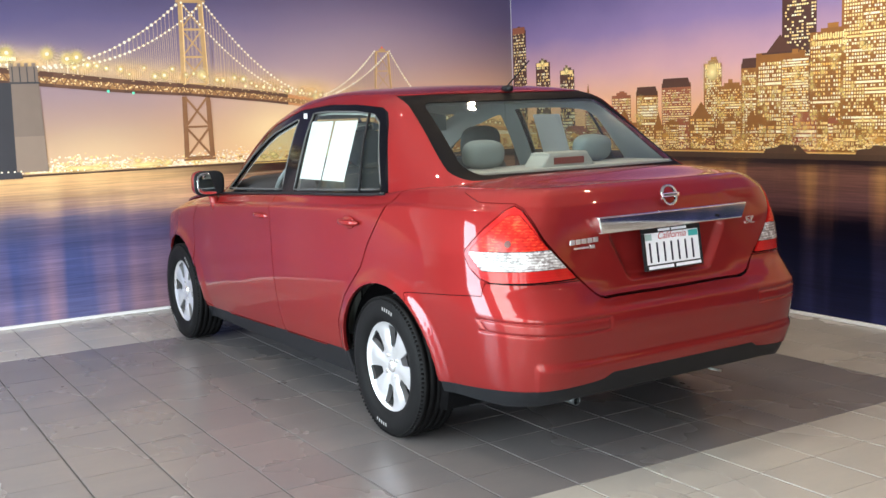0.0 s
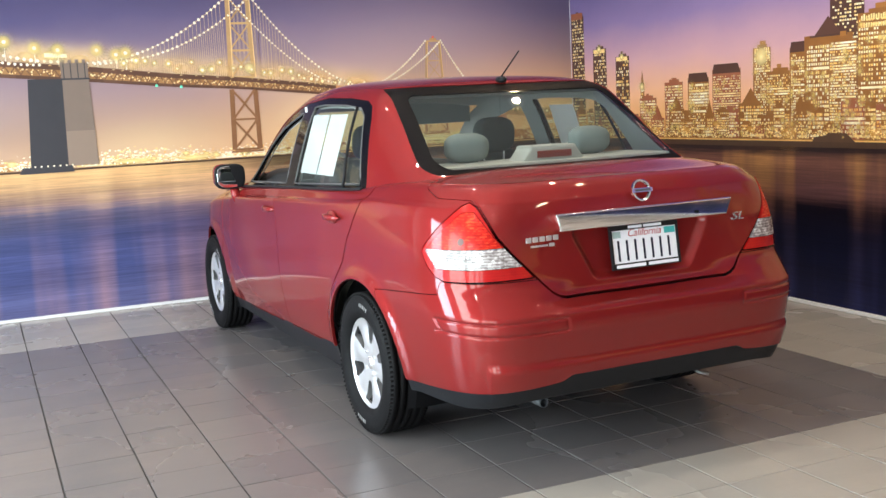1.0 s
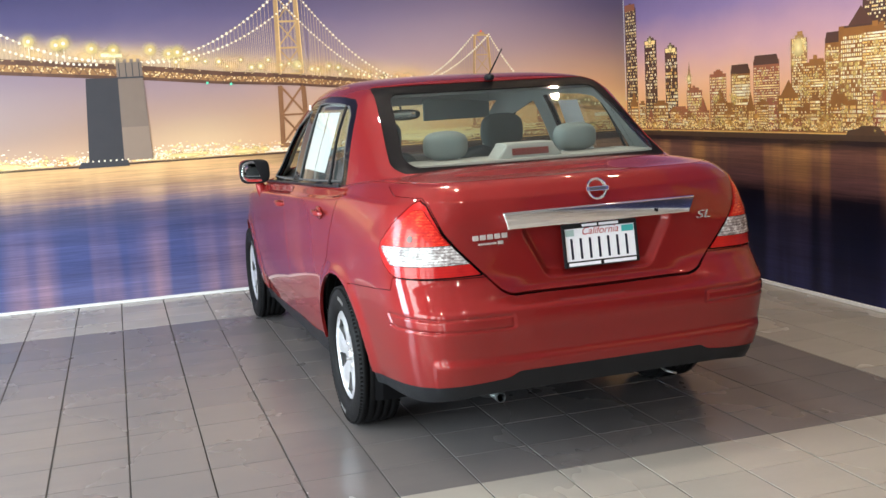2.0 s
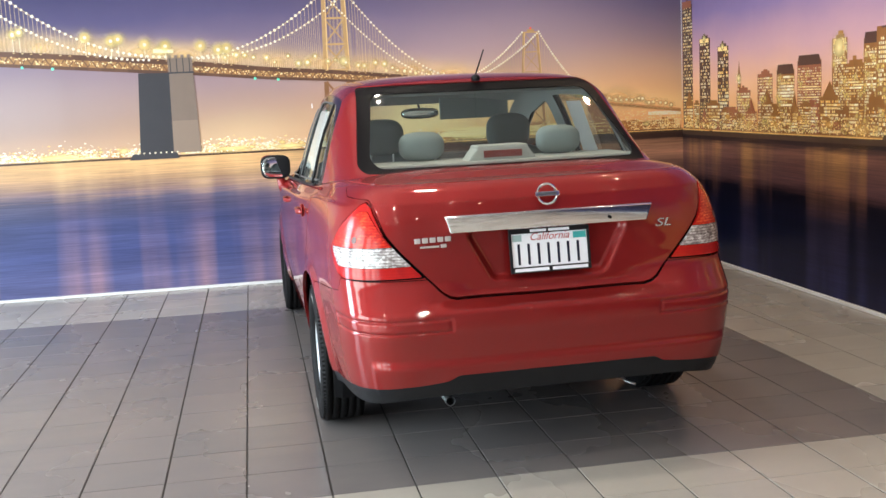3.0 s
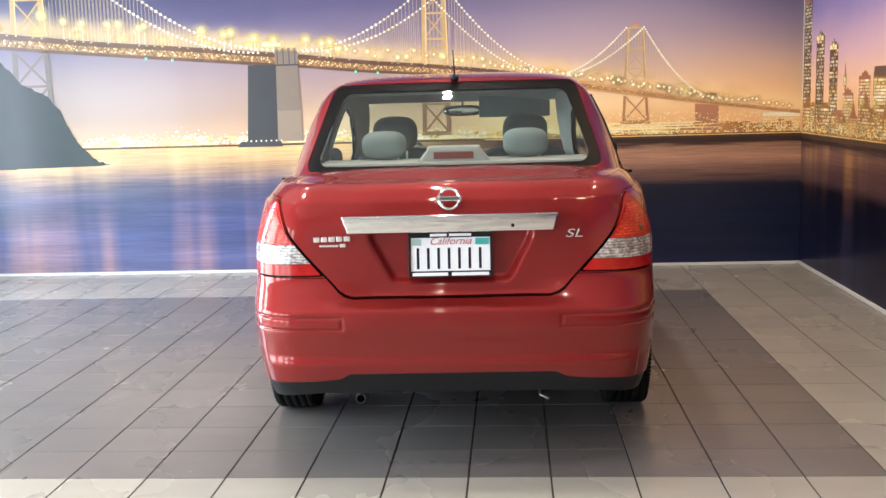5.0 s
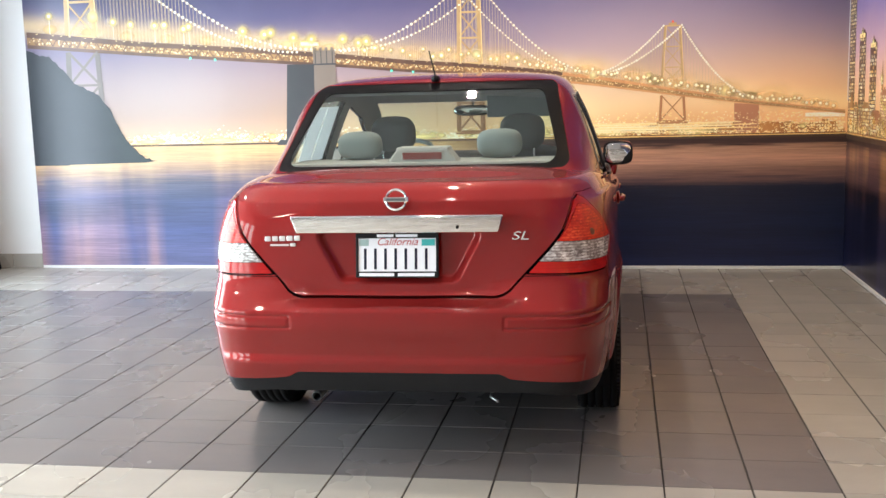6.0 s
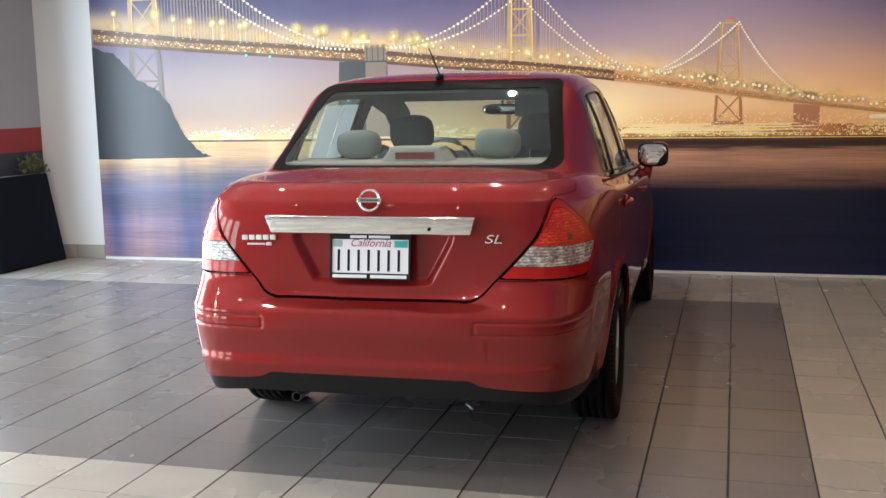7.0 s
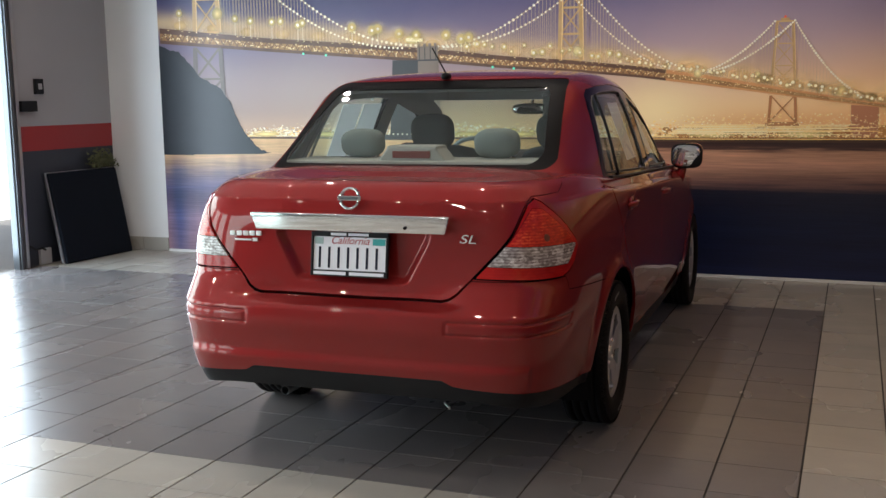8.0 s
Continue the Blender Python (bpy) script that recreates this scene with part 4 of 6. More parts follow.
P.done("rock_foot", INK_ROCK_DARK, mural, "dark tide line of the headland")

# city on the east wall
city = [
    # y centre, width, height, dark, peak
    (7.985, 0.20, 2.07, 1, 0), (7.65, 0.20, 1.78, 1, 0), (7.32, 0.19, 1.70, 1, 0), (7.05, 0.05, 1.48, 0, 1),
    (6.98, 0.22, 1.36, 0, 0), (6.65, 0.22, 1.47, 0, 0), (6.36, 0.24, 1.49, 2, 0), (6.05, 0.30, 1.54, 2, 0),
    (5.69, 0.17, 1.66, 0, 0), (5.52, 0.26, 1.50, 0, 0), (4.95, 0.27, 2.45, 1, 0), (5.31, 0.24, 1.64, 2, 0), (5.10, 0.40, 1.70, 2, 1),
    (4.98, 0.22, 1.66, 0, 0), (4.70, 0.33, 1.80, 0, 0), (4.46, 0.34, 2.70, 0, 0),
    (4.15, 0.3, 1.9, 0, 0), (3.8, 0.35, 2.3, 1, 0), (3.4, 0.3, 1.8, 0, 0), (3.0, 0.4, 2.5, 0, 0), (2.5, 0.35, 2.0, 1, 0), (2.0, 0.4, 1.8, 0, 0), (1.4, 0.5, 2.2, 0, 0),
    (7.5, 0.24, 1.27, 0, 0), (7.2, 0.3, 1.22, 0, 0), (6.5, 0.24, 1.24, 0, 0), (5.8, 0.25, 1.30, 0, 1), (5.6, 0.2, 1.22, 0, 0), (5.25, 0.24, 1.26, 0, 0), (4.75, 0.3, 1.25, 0, 0),
]
rnd = random.Random(21)
low = []
for k in range(46):
    low.append((2.0 + 5.95 * k / 45 + rnd.uniform(-0.05, 0.05), rnd.uniform(0.07, 0.19), 1.10 + rnd.random() ** 1.5 * 0.20, 0, rnd.random() < 0.15))
for i, (yc, w, h, dark, peak) in enumerate(city + low):
    lift = 0.0112 + i * 4.5e-5
    P = Print(1)
    a, b = yc - w / 2, min(yc + w / 2, BACK - 0.012)
    P.rect(a, b, 1.06, h, lift)
    if dark == 2:
        pass
    elif peak:
        P.poly([(a + w * 0.15, h), (b - w * 0.15, h), ((a + b) / 2, h + 0.10)], lift)
    else:
        P.rect(a + w * 0.2, b - w * 0.25, h, h + 0.02, lift)
        if w > 0.15 and h > 1.3:
            P.rect(a + w * rnd.uniform(0.25, 0.5), b - w * 0.4, h + 0.02, h + rnd.uniform(0.03, 0.05), lift)
    kind = INK_TOWER_DARK if dark == 1 else rnd.choice((INK_TOWER, INK_TOWER, INK_TOWER, INK_TOWER_RED))
    ob = P.done("building", kind, mural_e, "printed dark tower" if dark == 1 else "printed glowing tower")
    if dark == 2:
        Rf = Print(1)
        if peak:
            Rf.poly([(a + w * 0.22, h), (b - w * 0.22, h), ((a + b) / 2, h + 0.11)], lift + 1e-5)
            Rf.rect(a + w * 0.12, b - w * 0.12, h - 0.012, h, lift + 1e-5)
        else:
            Rf.poly([(a, h - 0.03), (b, h - 0.03), (b - w * 0.06, h + 0.035), (a + w * 0.1, h + 0.035)], lift + 1e-5)
        Rf.done("roof", INK_TOWER_DARK, ob, "dark roof of the tower")
    Wn = [Print(1) for k in range(3)]
    fl = rnd.choice((0.017, 0.021, 0.026))
    cw = rnd.choice((0.010, 0.014, 0.019))
    wide = rnd.uniform(0.62, 0.86)
    tall = rnd.uniform(0.50, 0.72)
    z = 1.075
    on = 0.62 if dark == 1 else 0.95
    tint = rnd.choice(((0, 1, 2), (1, 1, 2), (0, 1, 2, 2), (1, 2)))
    while z < h - fl * 1.2 - (0.03 if dark == 2 else 0):
        row = rnd.random()
        y = a + 0.005
        if row > 0.72 and dark != 1:
            y2 = a + w * rnd.uniform(0.02, 0.4)
            Wn[rnd.choice((1, 2, 2))].rect(y2, min(b - 0.004, y2 + w * rnd.uniform(0.2, 0.6)), z, z + fl * tall, lift + 2.4e-5)
        shade = rnd.choice(tint)
        while y < b - cw:
            if rnd.random() < on * (0.45 + 0.7 * row):
                near = shade if rnd.random() < 0.55 else rnd.choice(tint)
                Wn[near].rect(y, y + cw * wide * rnd.uniform(0.8, 1.1), z, z + fl * tall, lift + 2e-5)
            y += cw
        z += fl
    for layer, m, lab in zip(Wn, (INK_WINDOW, INK_GOLD, INK_PANE), ("amber lit windows", "gold lit windows", "white lit windows")):
        if len(layer.bm.faces):
            tagged(layer.done("window", m, ob, lab), kind="stuff")
P, G, B, Wh, R = Print(1), Print(1), Print(1), Print(1), Print(1)
for i in range(1700):
    y = rnd.uniform(2.0, 8.05)
    z = 1.062 + abs(rnd.gauss(0, 0.045))
    s = rnd.choice((0.003, 0.004, 0.006, 0.008))
    P.rect(y - s, y + s, z, z + s * 1.3, 0.0152 + i * 1e-7)
for i in range(17):
    y = 2.2 + i * 0.36
    z = 1.09 + 0.08 * rnd.random()
    G.disc(y, z, rnd.uniform(0.15, 0.28), 0.0148 + i * 2e-5, 40, 0.5)
for i, (yc, z, r) in enumerate(((5.69, 1.60, 0.14), (7.65, 1.775, 0.06), (7.32, 1.695, 0.06), (7.05, 1.45, 0.07))):
    Wh.disc(yc, z, r, 0.0156 + i * 2e-5, 20)
Sp = Print(1)
k = 0
for yc, w, h, dark, peak in city[:26]:
    if dark == 1 or h < 1.3:
        continue
    for j in range(int((h - 1.12) * w / 0.0052)):
        k += 1
        Sp.disc(yc + rnd.uniform(-0.46, 0.46) * w, 1.12 + (h - 1.17) * rnd.random(), rnd.choice((0.016, 0.022, 0.030, 0.05)), 0.01565 + k * 4e-6, 14)
for j in range(60):
    k += 1
    Sp.disc(2.2 + 5.8 * j / 60 + rnd.uniform(-0.04, 0.04), 1.075 + 0.05 * rnd.random(), rnd.choice((0.02, 0.03, 0.04)), 0.01565 + k * 4e-6, 14)
tagged(Sp.done("window_glow", HALO_SPARK, mural_e, "small golden glows of bright windows"), kind="stuff")
for yc, z, w in ((7.65, 1.77, 0.17), (7.32, 1.69, 0.16)):
    P.rect(yc - w / 2, yc + w / 2, z - 0.025, z + 0.006, 0.0153)
R.rect(7.895, 8.075, 2.045, 2.10, 0.0153)
for yc, z, w in ((5.69, 1.655, 0.15), (4.72, 1.79, 0.26)):
    for k in range(int(w / 0.018)):
        P.rect(yc - w / 2 + k * 0.018, yc - w / 2 + k * 0.018 + 0.012, z - 0.035, z - 0.008 + 0.012 * rnd.random(), 0.0153)
        P.rect(yc - w / 2 + k * 0.018, yc - w / 2 + k * 0.018 + 0.012, z - 0.075, z - 0.048, 0.0153)
B.rect(NEAR + 0.1, BACK - 0.012, 1.010, 1.046, 0.0152)
for y, w in ((5.05, 0.36), (4.35, 0.34), (3.4, 0.4)):
    B.poly([(y - w / 2, 1.045), (y + w / 2, 1.045), (y + w * 0.45, 1.075), (y + w * 0.2, 1.085), (y + w * 0.1, 1.105), (y - w * 0.3, 1.10), (y - w * 0.4, 1.07)], 0.0156)
tagged(G.done("city_haze", HALO_CITY, mural_e, "golden haze between the towers"), kind="stuff")
tagged(Wh.done("roof_glow", HALO_WHITE, mural_e, "white glow on lit roofs"), kind="stuff")
R.done("roof_light", INK_TOWER_RED, mural_e, "dull red top of the corner tower")
tagged(P.done("quay_light", INK_GOLD, mural_e, "gold quay lights"), kind="stuff")
B.done("quay", INK_SHORE, mural_e, "dark quay line")
P = Print(1)
P.rect(NEAR + 0.1, BACK - 0.012, 1.048, 1.056, 0.0151)
P.done("quay_line", INK_LIGHT, mural_e, "gold line of light along the quay")

# ---- the car: smooth skins that are cut into panels ----
CAR_X, CAR_Y, CAR_TURN, LENGTHEN = 2.556, 4.322, 1.3, 1.028
BASE, HUB, AXLE2, ARCH = 0.19, 0.308, 2.60, 0.368


def curve(points, t):
    """A smooth, non-overshooting curve through (t, value) points."""
    xs, ys = np.array(points, float).T
    d = np.diff(ys) / np.diff(xs)
    m = np.concatenate([[d[0]], np.where(d[:-1] * d[1:] > 0, 2 * d[:-1] * d[1:] / np.where(d[:-1] + d[1:] == 0, 1, d[:-1] + d[1:]), 0), [d[-1]]])
    t = np.clip(np.asarray(t, float), xs[0], xs[-1])
    k = np.clip(np.searchsorted(xs, t) - 1, 0, len(xs) - 2)
    h = xs[k + 1] - xs[k]
    s = (t - xs[k]) / h
    return (2 * s**3 - 3 * s**2 + 1) * ys[k] + (s**3 - 2 * s**2 + s) * h * m[k] + (-2 * s**3 + 3 * s**2) * ys[k + 1] + (s**3 - s**2) * h * m[k + 1]


def step(t, a, b):
    s = np.clip((np.asarray(t, float) - a) / (b - a), 0, 1)
    return s * s * (3 - 2 * s)


def inside(points, poly, r=0.0):
    """Signed distance to a polygon, negative inside, its corners rounded by r."""
    p, q = np.asarray(points, float), np.asarray(poly, float)
    best, odd = np.full(len(p), 1e9), np.zeros(len(p), bool)
    for a, b in zip(q, np.roll(q, -1, 0)):
        e = b - a
        w = p - a
        t = np.clip((w @ e) / (e @ e), 0, 1)
        best = np.minimum(best, np.hypot(*(w - t[:, None] * e).T))
        cross = ((a[1] > p[:, 1]) != (b[1] > p[:, 1]))
        den = e[1] if abs(e[1]) > 1e-12 else 1e-12
        odd ^= cross & (p[:, 0] < a[0] + (p[:, 1] - a[1]) / den * e[0])
    return np.where(odd, -best, best) - r


class Skin:
    """A triangle skin with its smooth normals and two flat coordinates (u, v) for drawing cuts on it."""

    def __init__(self, co, tri, nor, uv):
        self.co, self.tri, self.nor, self.uv = co, tri, nor, uv

    def keep(self, f):
        """The part where f < 0, cut cleanly along f = 0."""
        f = np.where(np.abs(f) < 1e-7, 1e-7, f)
        neg = f[self.tri] < 0
        n = neg.sum(1)
        out = [self.tri[n == 3]]
        co, nor, uv, made = [], [], [], {}
        base = len(self.co)

        def between(a, b):
            key = (min(a, b), max(a, b))
            if key not in made:
                a, b = key
                s = f[a] / (f[a] - f[b])
                co.append(self.co[a] * (1 - s) + self.co[b] * s)
                nor.append(self.nor[a] * (1 - s) + self.nor[b] * s)
                uv.append(self.uv[a] * (1 - s) + self.uv[b] * s)
                made[key] = base + len(co) - 1
            return made[key]

        new_tri = []
        for t, g in zip(self.tri[(n == 1) | (n == 2)], neg[(n == 1) | (n == 2)]):
            t = [int(i) for i in t]
            if g.sum() == 1:
                k = int(np.argmax(g))
                a, b, c = t[k], t[(k + 1) % 3], t[(k + 2) % 3]
                new_tri.append((a, between(a, b), between(a, c)))
            else:
                k = int(np.argmin(g))
                a, b, c = t[k], t[(k + 1) % 3], t[(k + 2) % 3]
                ab, ac = between(a, b), between(a, c)
                new_tri += [(ab, b, c), (ab, c, ac)]
        if new_tri:
            out.append(np.array(new_tri))
        tri = np.concatenate(out)
        if co:
            C, N, U = np.vstack([self.co, co]), np.vstack([self.nor, nor]), np.vstack([self.uv, uv])
        else:
            C, N, U = self.co, self.nor, self.uv
        used = np.unique(tri)
        back = np.zeros(len(C), int)
        back[used] = np.arange(len(used))
        N = N[used]
        return Skin(C[used], back[tri], N / np.maximum(np.linalg.norm(N, axis=1, keepdims=True), 1e-9), U[used])

    def push(self, d):
        """The skin moved along its normals."""
        return Skin(self.co + self.nor * np.asarray(d).reshape(-1, 1), self.tri, self.nor, self.uv)

    def make(self, name, mat, parent, rim=0.012, label=""):
        """One mesh object: the skin and a rim turned inwards along its edges."""
        e = np.sort(np.concatenate([self.tri[:, [0, 1]], self.tri[:, [1, 2]], self.tri[:, [2, 0]]]), axis=1)
        d = np.concatenate([self.tri[:, [0, 1]], self.tri[:, [1, 2]], self.tri[:, [2, 0]]])
        _, idx, cnt = np.unique(e, axis=0, return_index=True, return_counts=True)
        edge = d[idx[cnt == 1]]
        co, faces, nor = self.co, [tuple(int(i) for i in t) for t in self.tri], self.nor
        n = len(co)
        if rim and len(edge):
            ring = np.unique(edge)
            at = {int(v): n + k for k, v in enumerate(ring)}
            top = {int(v): n + len(ring) + k for k, v in enumerate(ring)}
            co = np.vstack([co, co[ring] - nor[ring] * rim, co[ring]])
            faces += [(top[int(b)], top[int(a)], at[int(a)], at[int(b)]) for a, b in edge]
        me = bpy.data.meshes.new(name)
        me.from_pydata(co.tolist(), [], faces)
        me.materials.append(mat)
        smooth_all(me)
        me.update()
        full = [tuple(v) for v in nor.tolist()] + [(0.0, 0.0, 0.0)] * (len(co) - n)
        me.normals_split_custom_set_from_vertices(full)
        ob = new(name, me)
        ob.parent = parent
        if label:
            ob["label"] = label
        return ob


def skin_from_grid(G, U, outward):
    """A skin from a grid of points (rows, columns, 3)."""
    r, c = G.shape[:2]
    du, dv = np.gradient(G, axis=0), np.gradient(G, axis=1)
    N = np.cross(du, dv)
    L = np.linalg.norm(N, axis=2, keepdims=True)
    N = N / np.maximum(L, 1e-12)
    i = np.arange(r * c).reshape(r, c)
    a, b, d, e = i[:-1, :-1].ravel(), i[1:, :-1].ravel(), i[1:, 1:].ravel(), i[:-1, 1:].ravel()
    tri = np.vstack([np.stack([a, b, d], 1), np.stack([a, d, e], 1)])
    mid = (r // 2, c // 2)
    if np.dot(N[mid], outward) < 0:
        N = -N
        tri = tri[:, ::-1]
    return Skin(G.reshape(-1, 3), tri, N.reshape(-1, 3), U.reshape(-1, 2))


# side of the body: outline round the plan at each height
NR, NF, YC = 9.3, 4.6, 0.9
REAR_MID = [(0.19, -0.80), (0.26, -0.865), (0.32, -0.905), (0.40, -0.928), (0.50, -0.943), (0.58, -0.957), (0.625, -0.954), (0.641, -0.946), (0.652, -0.925), (0.672, -0.872), (0.70, -0.858), (0.85, -0.850), (0.95, -0.845), (1.02, -0.832), (1.09, -0.800)]
REAR_END = [(0.19, -0.80), (0.26, -0.865), (0.32, -0.905), (0.40, -0.922), (0.50, -0.937), (0.58, -0.949), (0.628, -0.943), (0.644, -0.931), (0.69, -0.895), (0.74, -0.862), (0.80, -0.853), (0.95, -0.835), (1.02, -0.815), (1.09, -0.780)]
FRONT = [(0.19, 3.25), (0.35, 3.42), (0.55, 3.44), (0.70, 3.40), (0.80, 3.33), (0.95, 3.2)]
WIDE = [(0.19, 0.785), (0.27, 0.802), (0.36, 0.824), (0.50, 0.842), (0.64, 0.849), (0.78, 0.847), (0.90, 0.842), (1.10, 0.836)]
SHOULDER = [(-1.2, 1.088), (-0.40, 1.092), (-0.15, 1.075), (0.10, 1.048), (1.0, 1.012), (2.0, 0.965), (2.3, 0.945), (2.7, 0.90), (3.1, 0.82), (3.3, 0.75), (3.6, 0.70)]
ROUND = [(-1.2, 0.030), (-0.5, 0.030), (-0.1, 0.02), (0.2, 0.014), (1.9, 0.014), (2.4, 0.05), (3.6, 0.06)]


def outline(n_rear=190, n_side=118, n_front=34):
    """Angles along the half outline, spaced by length: fine at the rear, coarser to the front."""
    fi = np.concatenate([np.linspace(0, 0.5, 4000), np.linspace(0.5, 1, 4000)[1:]]) * math.pi
    y, x = plan(fi, 0.845, YC + 0.85, 3.42 - YC)
    s = np.concatenate([[0], np.cumsum(np.hypot(np.diff(x), np.diff(y)))])
    want = np.concatenate([np.linspace(0, 1.15, n_rear)[:-1], np.linspace(1.15, 3.75, n_side)[:-1], np.linspace(3.75, s[-1], n_front)])
    return np.interp(want, s, fi), want


def plan(fi, w, lr, lf):
    """Rear-centre at fi = 0, side at pi/2, front-centre at pi; a superellipse whose power differs front and rear."""
    n = np.where(fi < math.pi / 2, NR, NF)
    L = np.where(fi < math.pi / 2, lr, lf)
    c, s = np.cos(fi), np.abs(np.sin(fi))
    y = YC - np.sign(c) * L * np.abs(c) ** (2 / n)
    return y, w * s ** (2 / n)


FI, ARC = outline()
ZS = np.concatenate([np.linspace(0.0, 0.36, 30)[:-1], np.linspace(0.36, 0.52, 46)[:-1], np.linspace(0.52, 0.86, 60)[:-1], np.linspace(0.86, 1.0, 26)])
yref, xref = plan(FI, 0.845, YC + 0.85, 3.42 - YC)
Y0, V = np.meshgrid(yref, ZS)
FIg, ARCg = np.meshgrid(FI, ARC)[0], np.meshgrid(ARC, ZS)[0]
FIg = np.meshgrid(FI, ZS)[0]
ztop = curve(SHOULDER, Y0)
Z = BASE + (ztop - BASE) * V
r = curve(ROUND, Y0)
over = np.clip((Z - (ztop - r)) / r, 0, 1)
shrink = r * (1 - np.sqrt(np.maximum(0, 1 - over**2))) + 0.030 * np.clip(1 - (ztop - Z) / 0.062, 0, 1)
X0 = np.meshgrid(xref, ZS)[0]
end = step(X0, 0.28, 0.56)
yr = curve(REAR_MID, Z) * (1 - end) + curve(REAR_END, Z) * end
Yg, Xg = plan(FIg, curve(WIDE, Z) - shrink, YC - yr - shrink * 0.9, curve(FRONT, Z) - YC - shrink)
Xg *= 1 - 0.052 * (1 - step(Yg, -0.95, 0.75))
Xg -= 0.078 * np.clip((Z - 0.84) / 0.25, 0, 1) ** 1.5 * (1 - step(Y0, -0.90, 0.75)) * np.clip(X0 / 0.7, 0, 1) ** 3
below = np.minimum(ztop - 0.048, 1.020) - Z
Xg += 0.011 * step(below, -0.006, 0.005) * np.exp(-((np.maximum(below, 0)) / 0.11) ** 2) * (X0 > 0.7) * step(Y0, -0.75, -0.55)
# flared wheel arches, bumper grooves, the recess round the plate
for yc in (0.0, AXLE2):
    rho = np.hypot(Yg - yc, Z - HUB)
    Xg += 0.018 * np.exp(-((rho - ARCH) / 0.040) ** 2) * (X0 > 0.6)
wrap = step(ARCg, 0.415, 0.435) * (1 - step(ARCg, 0.985, 1.005))
groove = 0.0055 * wrap * (np.exp(-((Z - 0.612) / 0.0042) ** 2) + np.exp(-((Z - 0.568) / 0.0042) ** 2)) + 0.0042 * np.exp(-((ARCg - 0.425) / 0.006) ** 2) * step(Z, 0.563, 0.573) * (1 - step(Z, 0.602, 0.614))
groove += 0.0042 * np.exp(-((ARCg - 0.960 - 0.9 * (Z - 0.568)) / 0.007) ** 2) * step(Z, 0.563, 0.573) * (1 - step(Z, 0.606, 0.616))
line = 0.026 * (1 - step(Z, 0.438, 0.458)) * step(Z, 0.30, 0.435) * (0.7 + 0.3 * step(ARCg, 0.20, 0.60))
rec = inside(np.stack([X0.ravel(), Z.ravel()], 1), [(-0.282, 0.900), (0.282, 0.900), (0.206, 0.768), (-0.206, 0.768)], 0.05).reshape(Z.shape)
recess = 0.026 * step(-rec, -0.002, 0.032) * (Yg < -0.7)
Yg += groove * (ARCg < 0.8) + recess - 0.5 * line * (ARCg < 0.75)
Xg -= groove * (ARCg >= 0.72)
Xg = np.where(ARCg < 1e-9, 0.0, Xg)

rows, cols = Xg.shape


def half(sign):
    G = np.stack([sign * Xg, Yg, Z], 2)
    U = np.stack([sign * ARCg, Z], 2)
    return G, U


GL, UL = half(-1)
GR, UR = half(1)
whole_G = np.concatenate([GL[:, ::-1], GR[:, 1:]], axis=1)
whole_U = np.concatenate([UL[:, ::-1], UR[:, 1:]], axis=1)
hull = skin_from_grid(whole_G, whole_U, (0, -1, 0))

# greenhouse: belt to roof
TOPLINE = [(-0.46, 1.085), (-0.38, 1.118), (-0.2, 1.232), (0.0, 1.365), (0.1, 1.430), (0.17, 1.472), (0.25, 1.496), (0.5, 1.520), (0.8, 1.530), (1.1, 1.512), (1.42, 1.42), (1.68, 1.27), (1.88, 1.10), (2.06, 0.965)]
SECT = [(0.0, 1.0, 0.0), (0.18, 0.975, 0.12), (0.36, 0.925, 0.36), (0.60, 0.83, 0.72), (0.70, 0.765, 0.87), (0.78, 0.68, 0.945), (0.86, 0.52, 0.978), (0.94, 0.26, 0.995), (1.0, 0.0, 1.0)]
ty = np.concatenate([np.linspace(-0.45, 0.30, 46)[:-1], np.linspace(0.30, 2.05, 80)])
tq = np.concatenate([np.linspace(0, 0.6, 44)[:-1], np.linspace(0.6, 0.8, 26)[:-1], np.linspace(0.8, 1.0, 30)])
Q, TYg = np.meshgrid(tq, ty)
zb = curve(SHOULDER, TYg) - 0.012
xb = curve([(-0.5, 0.630), (-0.40, 0.660), (-0.30, 0.688), (-0.18, 0.718), (0.0, 0.754), (0.15, 0.776), (0.6, 0.800), (1.4, 0.798), (2.1, 0.775)], TYg)
zc = np.maximum(curve(TOPLINE, TYg), zb + 0.002)
CXg = xb * curve([(a, b) for a, b, c in SECT], Q)
CZg = zb + (zc - zb) * curve([(a, c) for a, b, c in SECT], Q)
CYg = TYg + (1 - (CXg / xb) ** 2) * (0.35 * step(TYg, 1.0, 1.9) - 0.05 * (1 - step(TYg, -0.3, 0.25)))
cab_G = np.concatenate([np.stack([-CXg, CYg, CZg], 2), np.stack([CXg, CYg, CZg], 2)[:, ::-1][:, 1:]], axis=1)
cab_U = cab_G[:, :, [1, 2]]
cabin = skin_from_grid(cab_G, cab_U, (0, 0, 1))

car = thing("car", "red four-door saloon car parked on dark floor tiles", "car", (CAR_X, CAR_Y, 0), CAR_TURN)
car.scale = (1.0, LENGTHEN, 1.0)
G = 0.0034

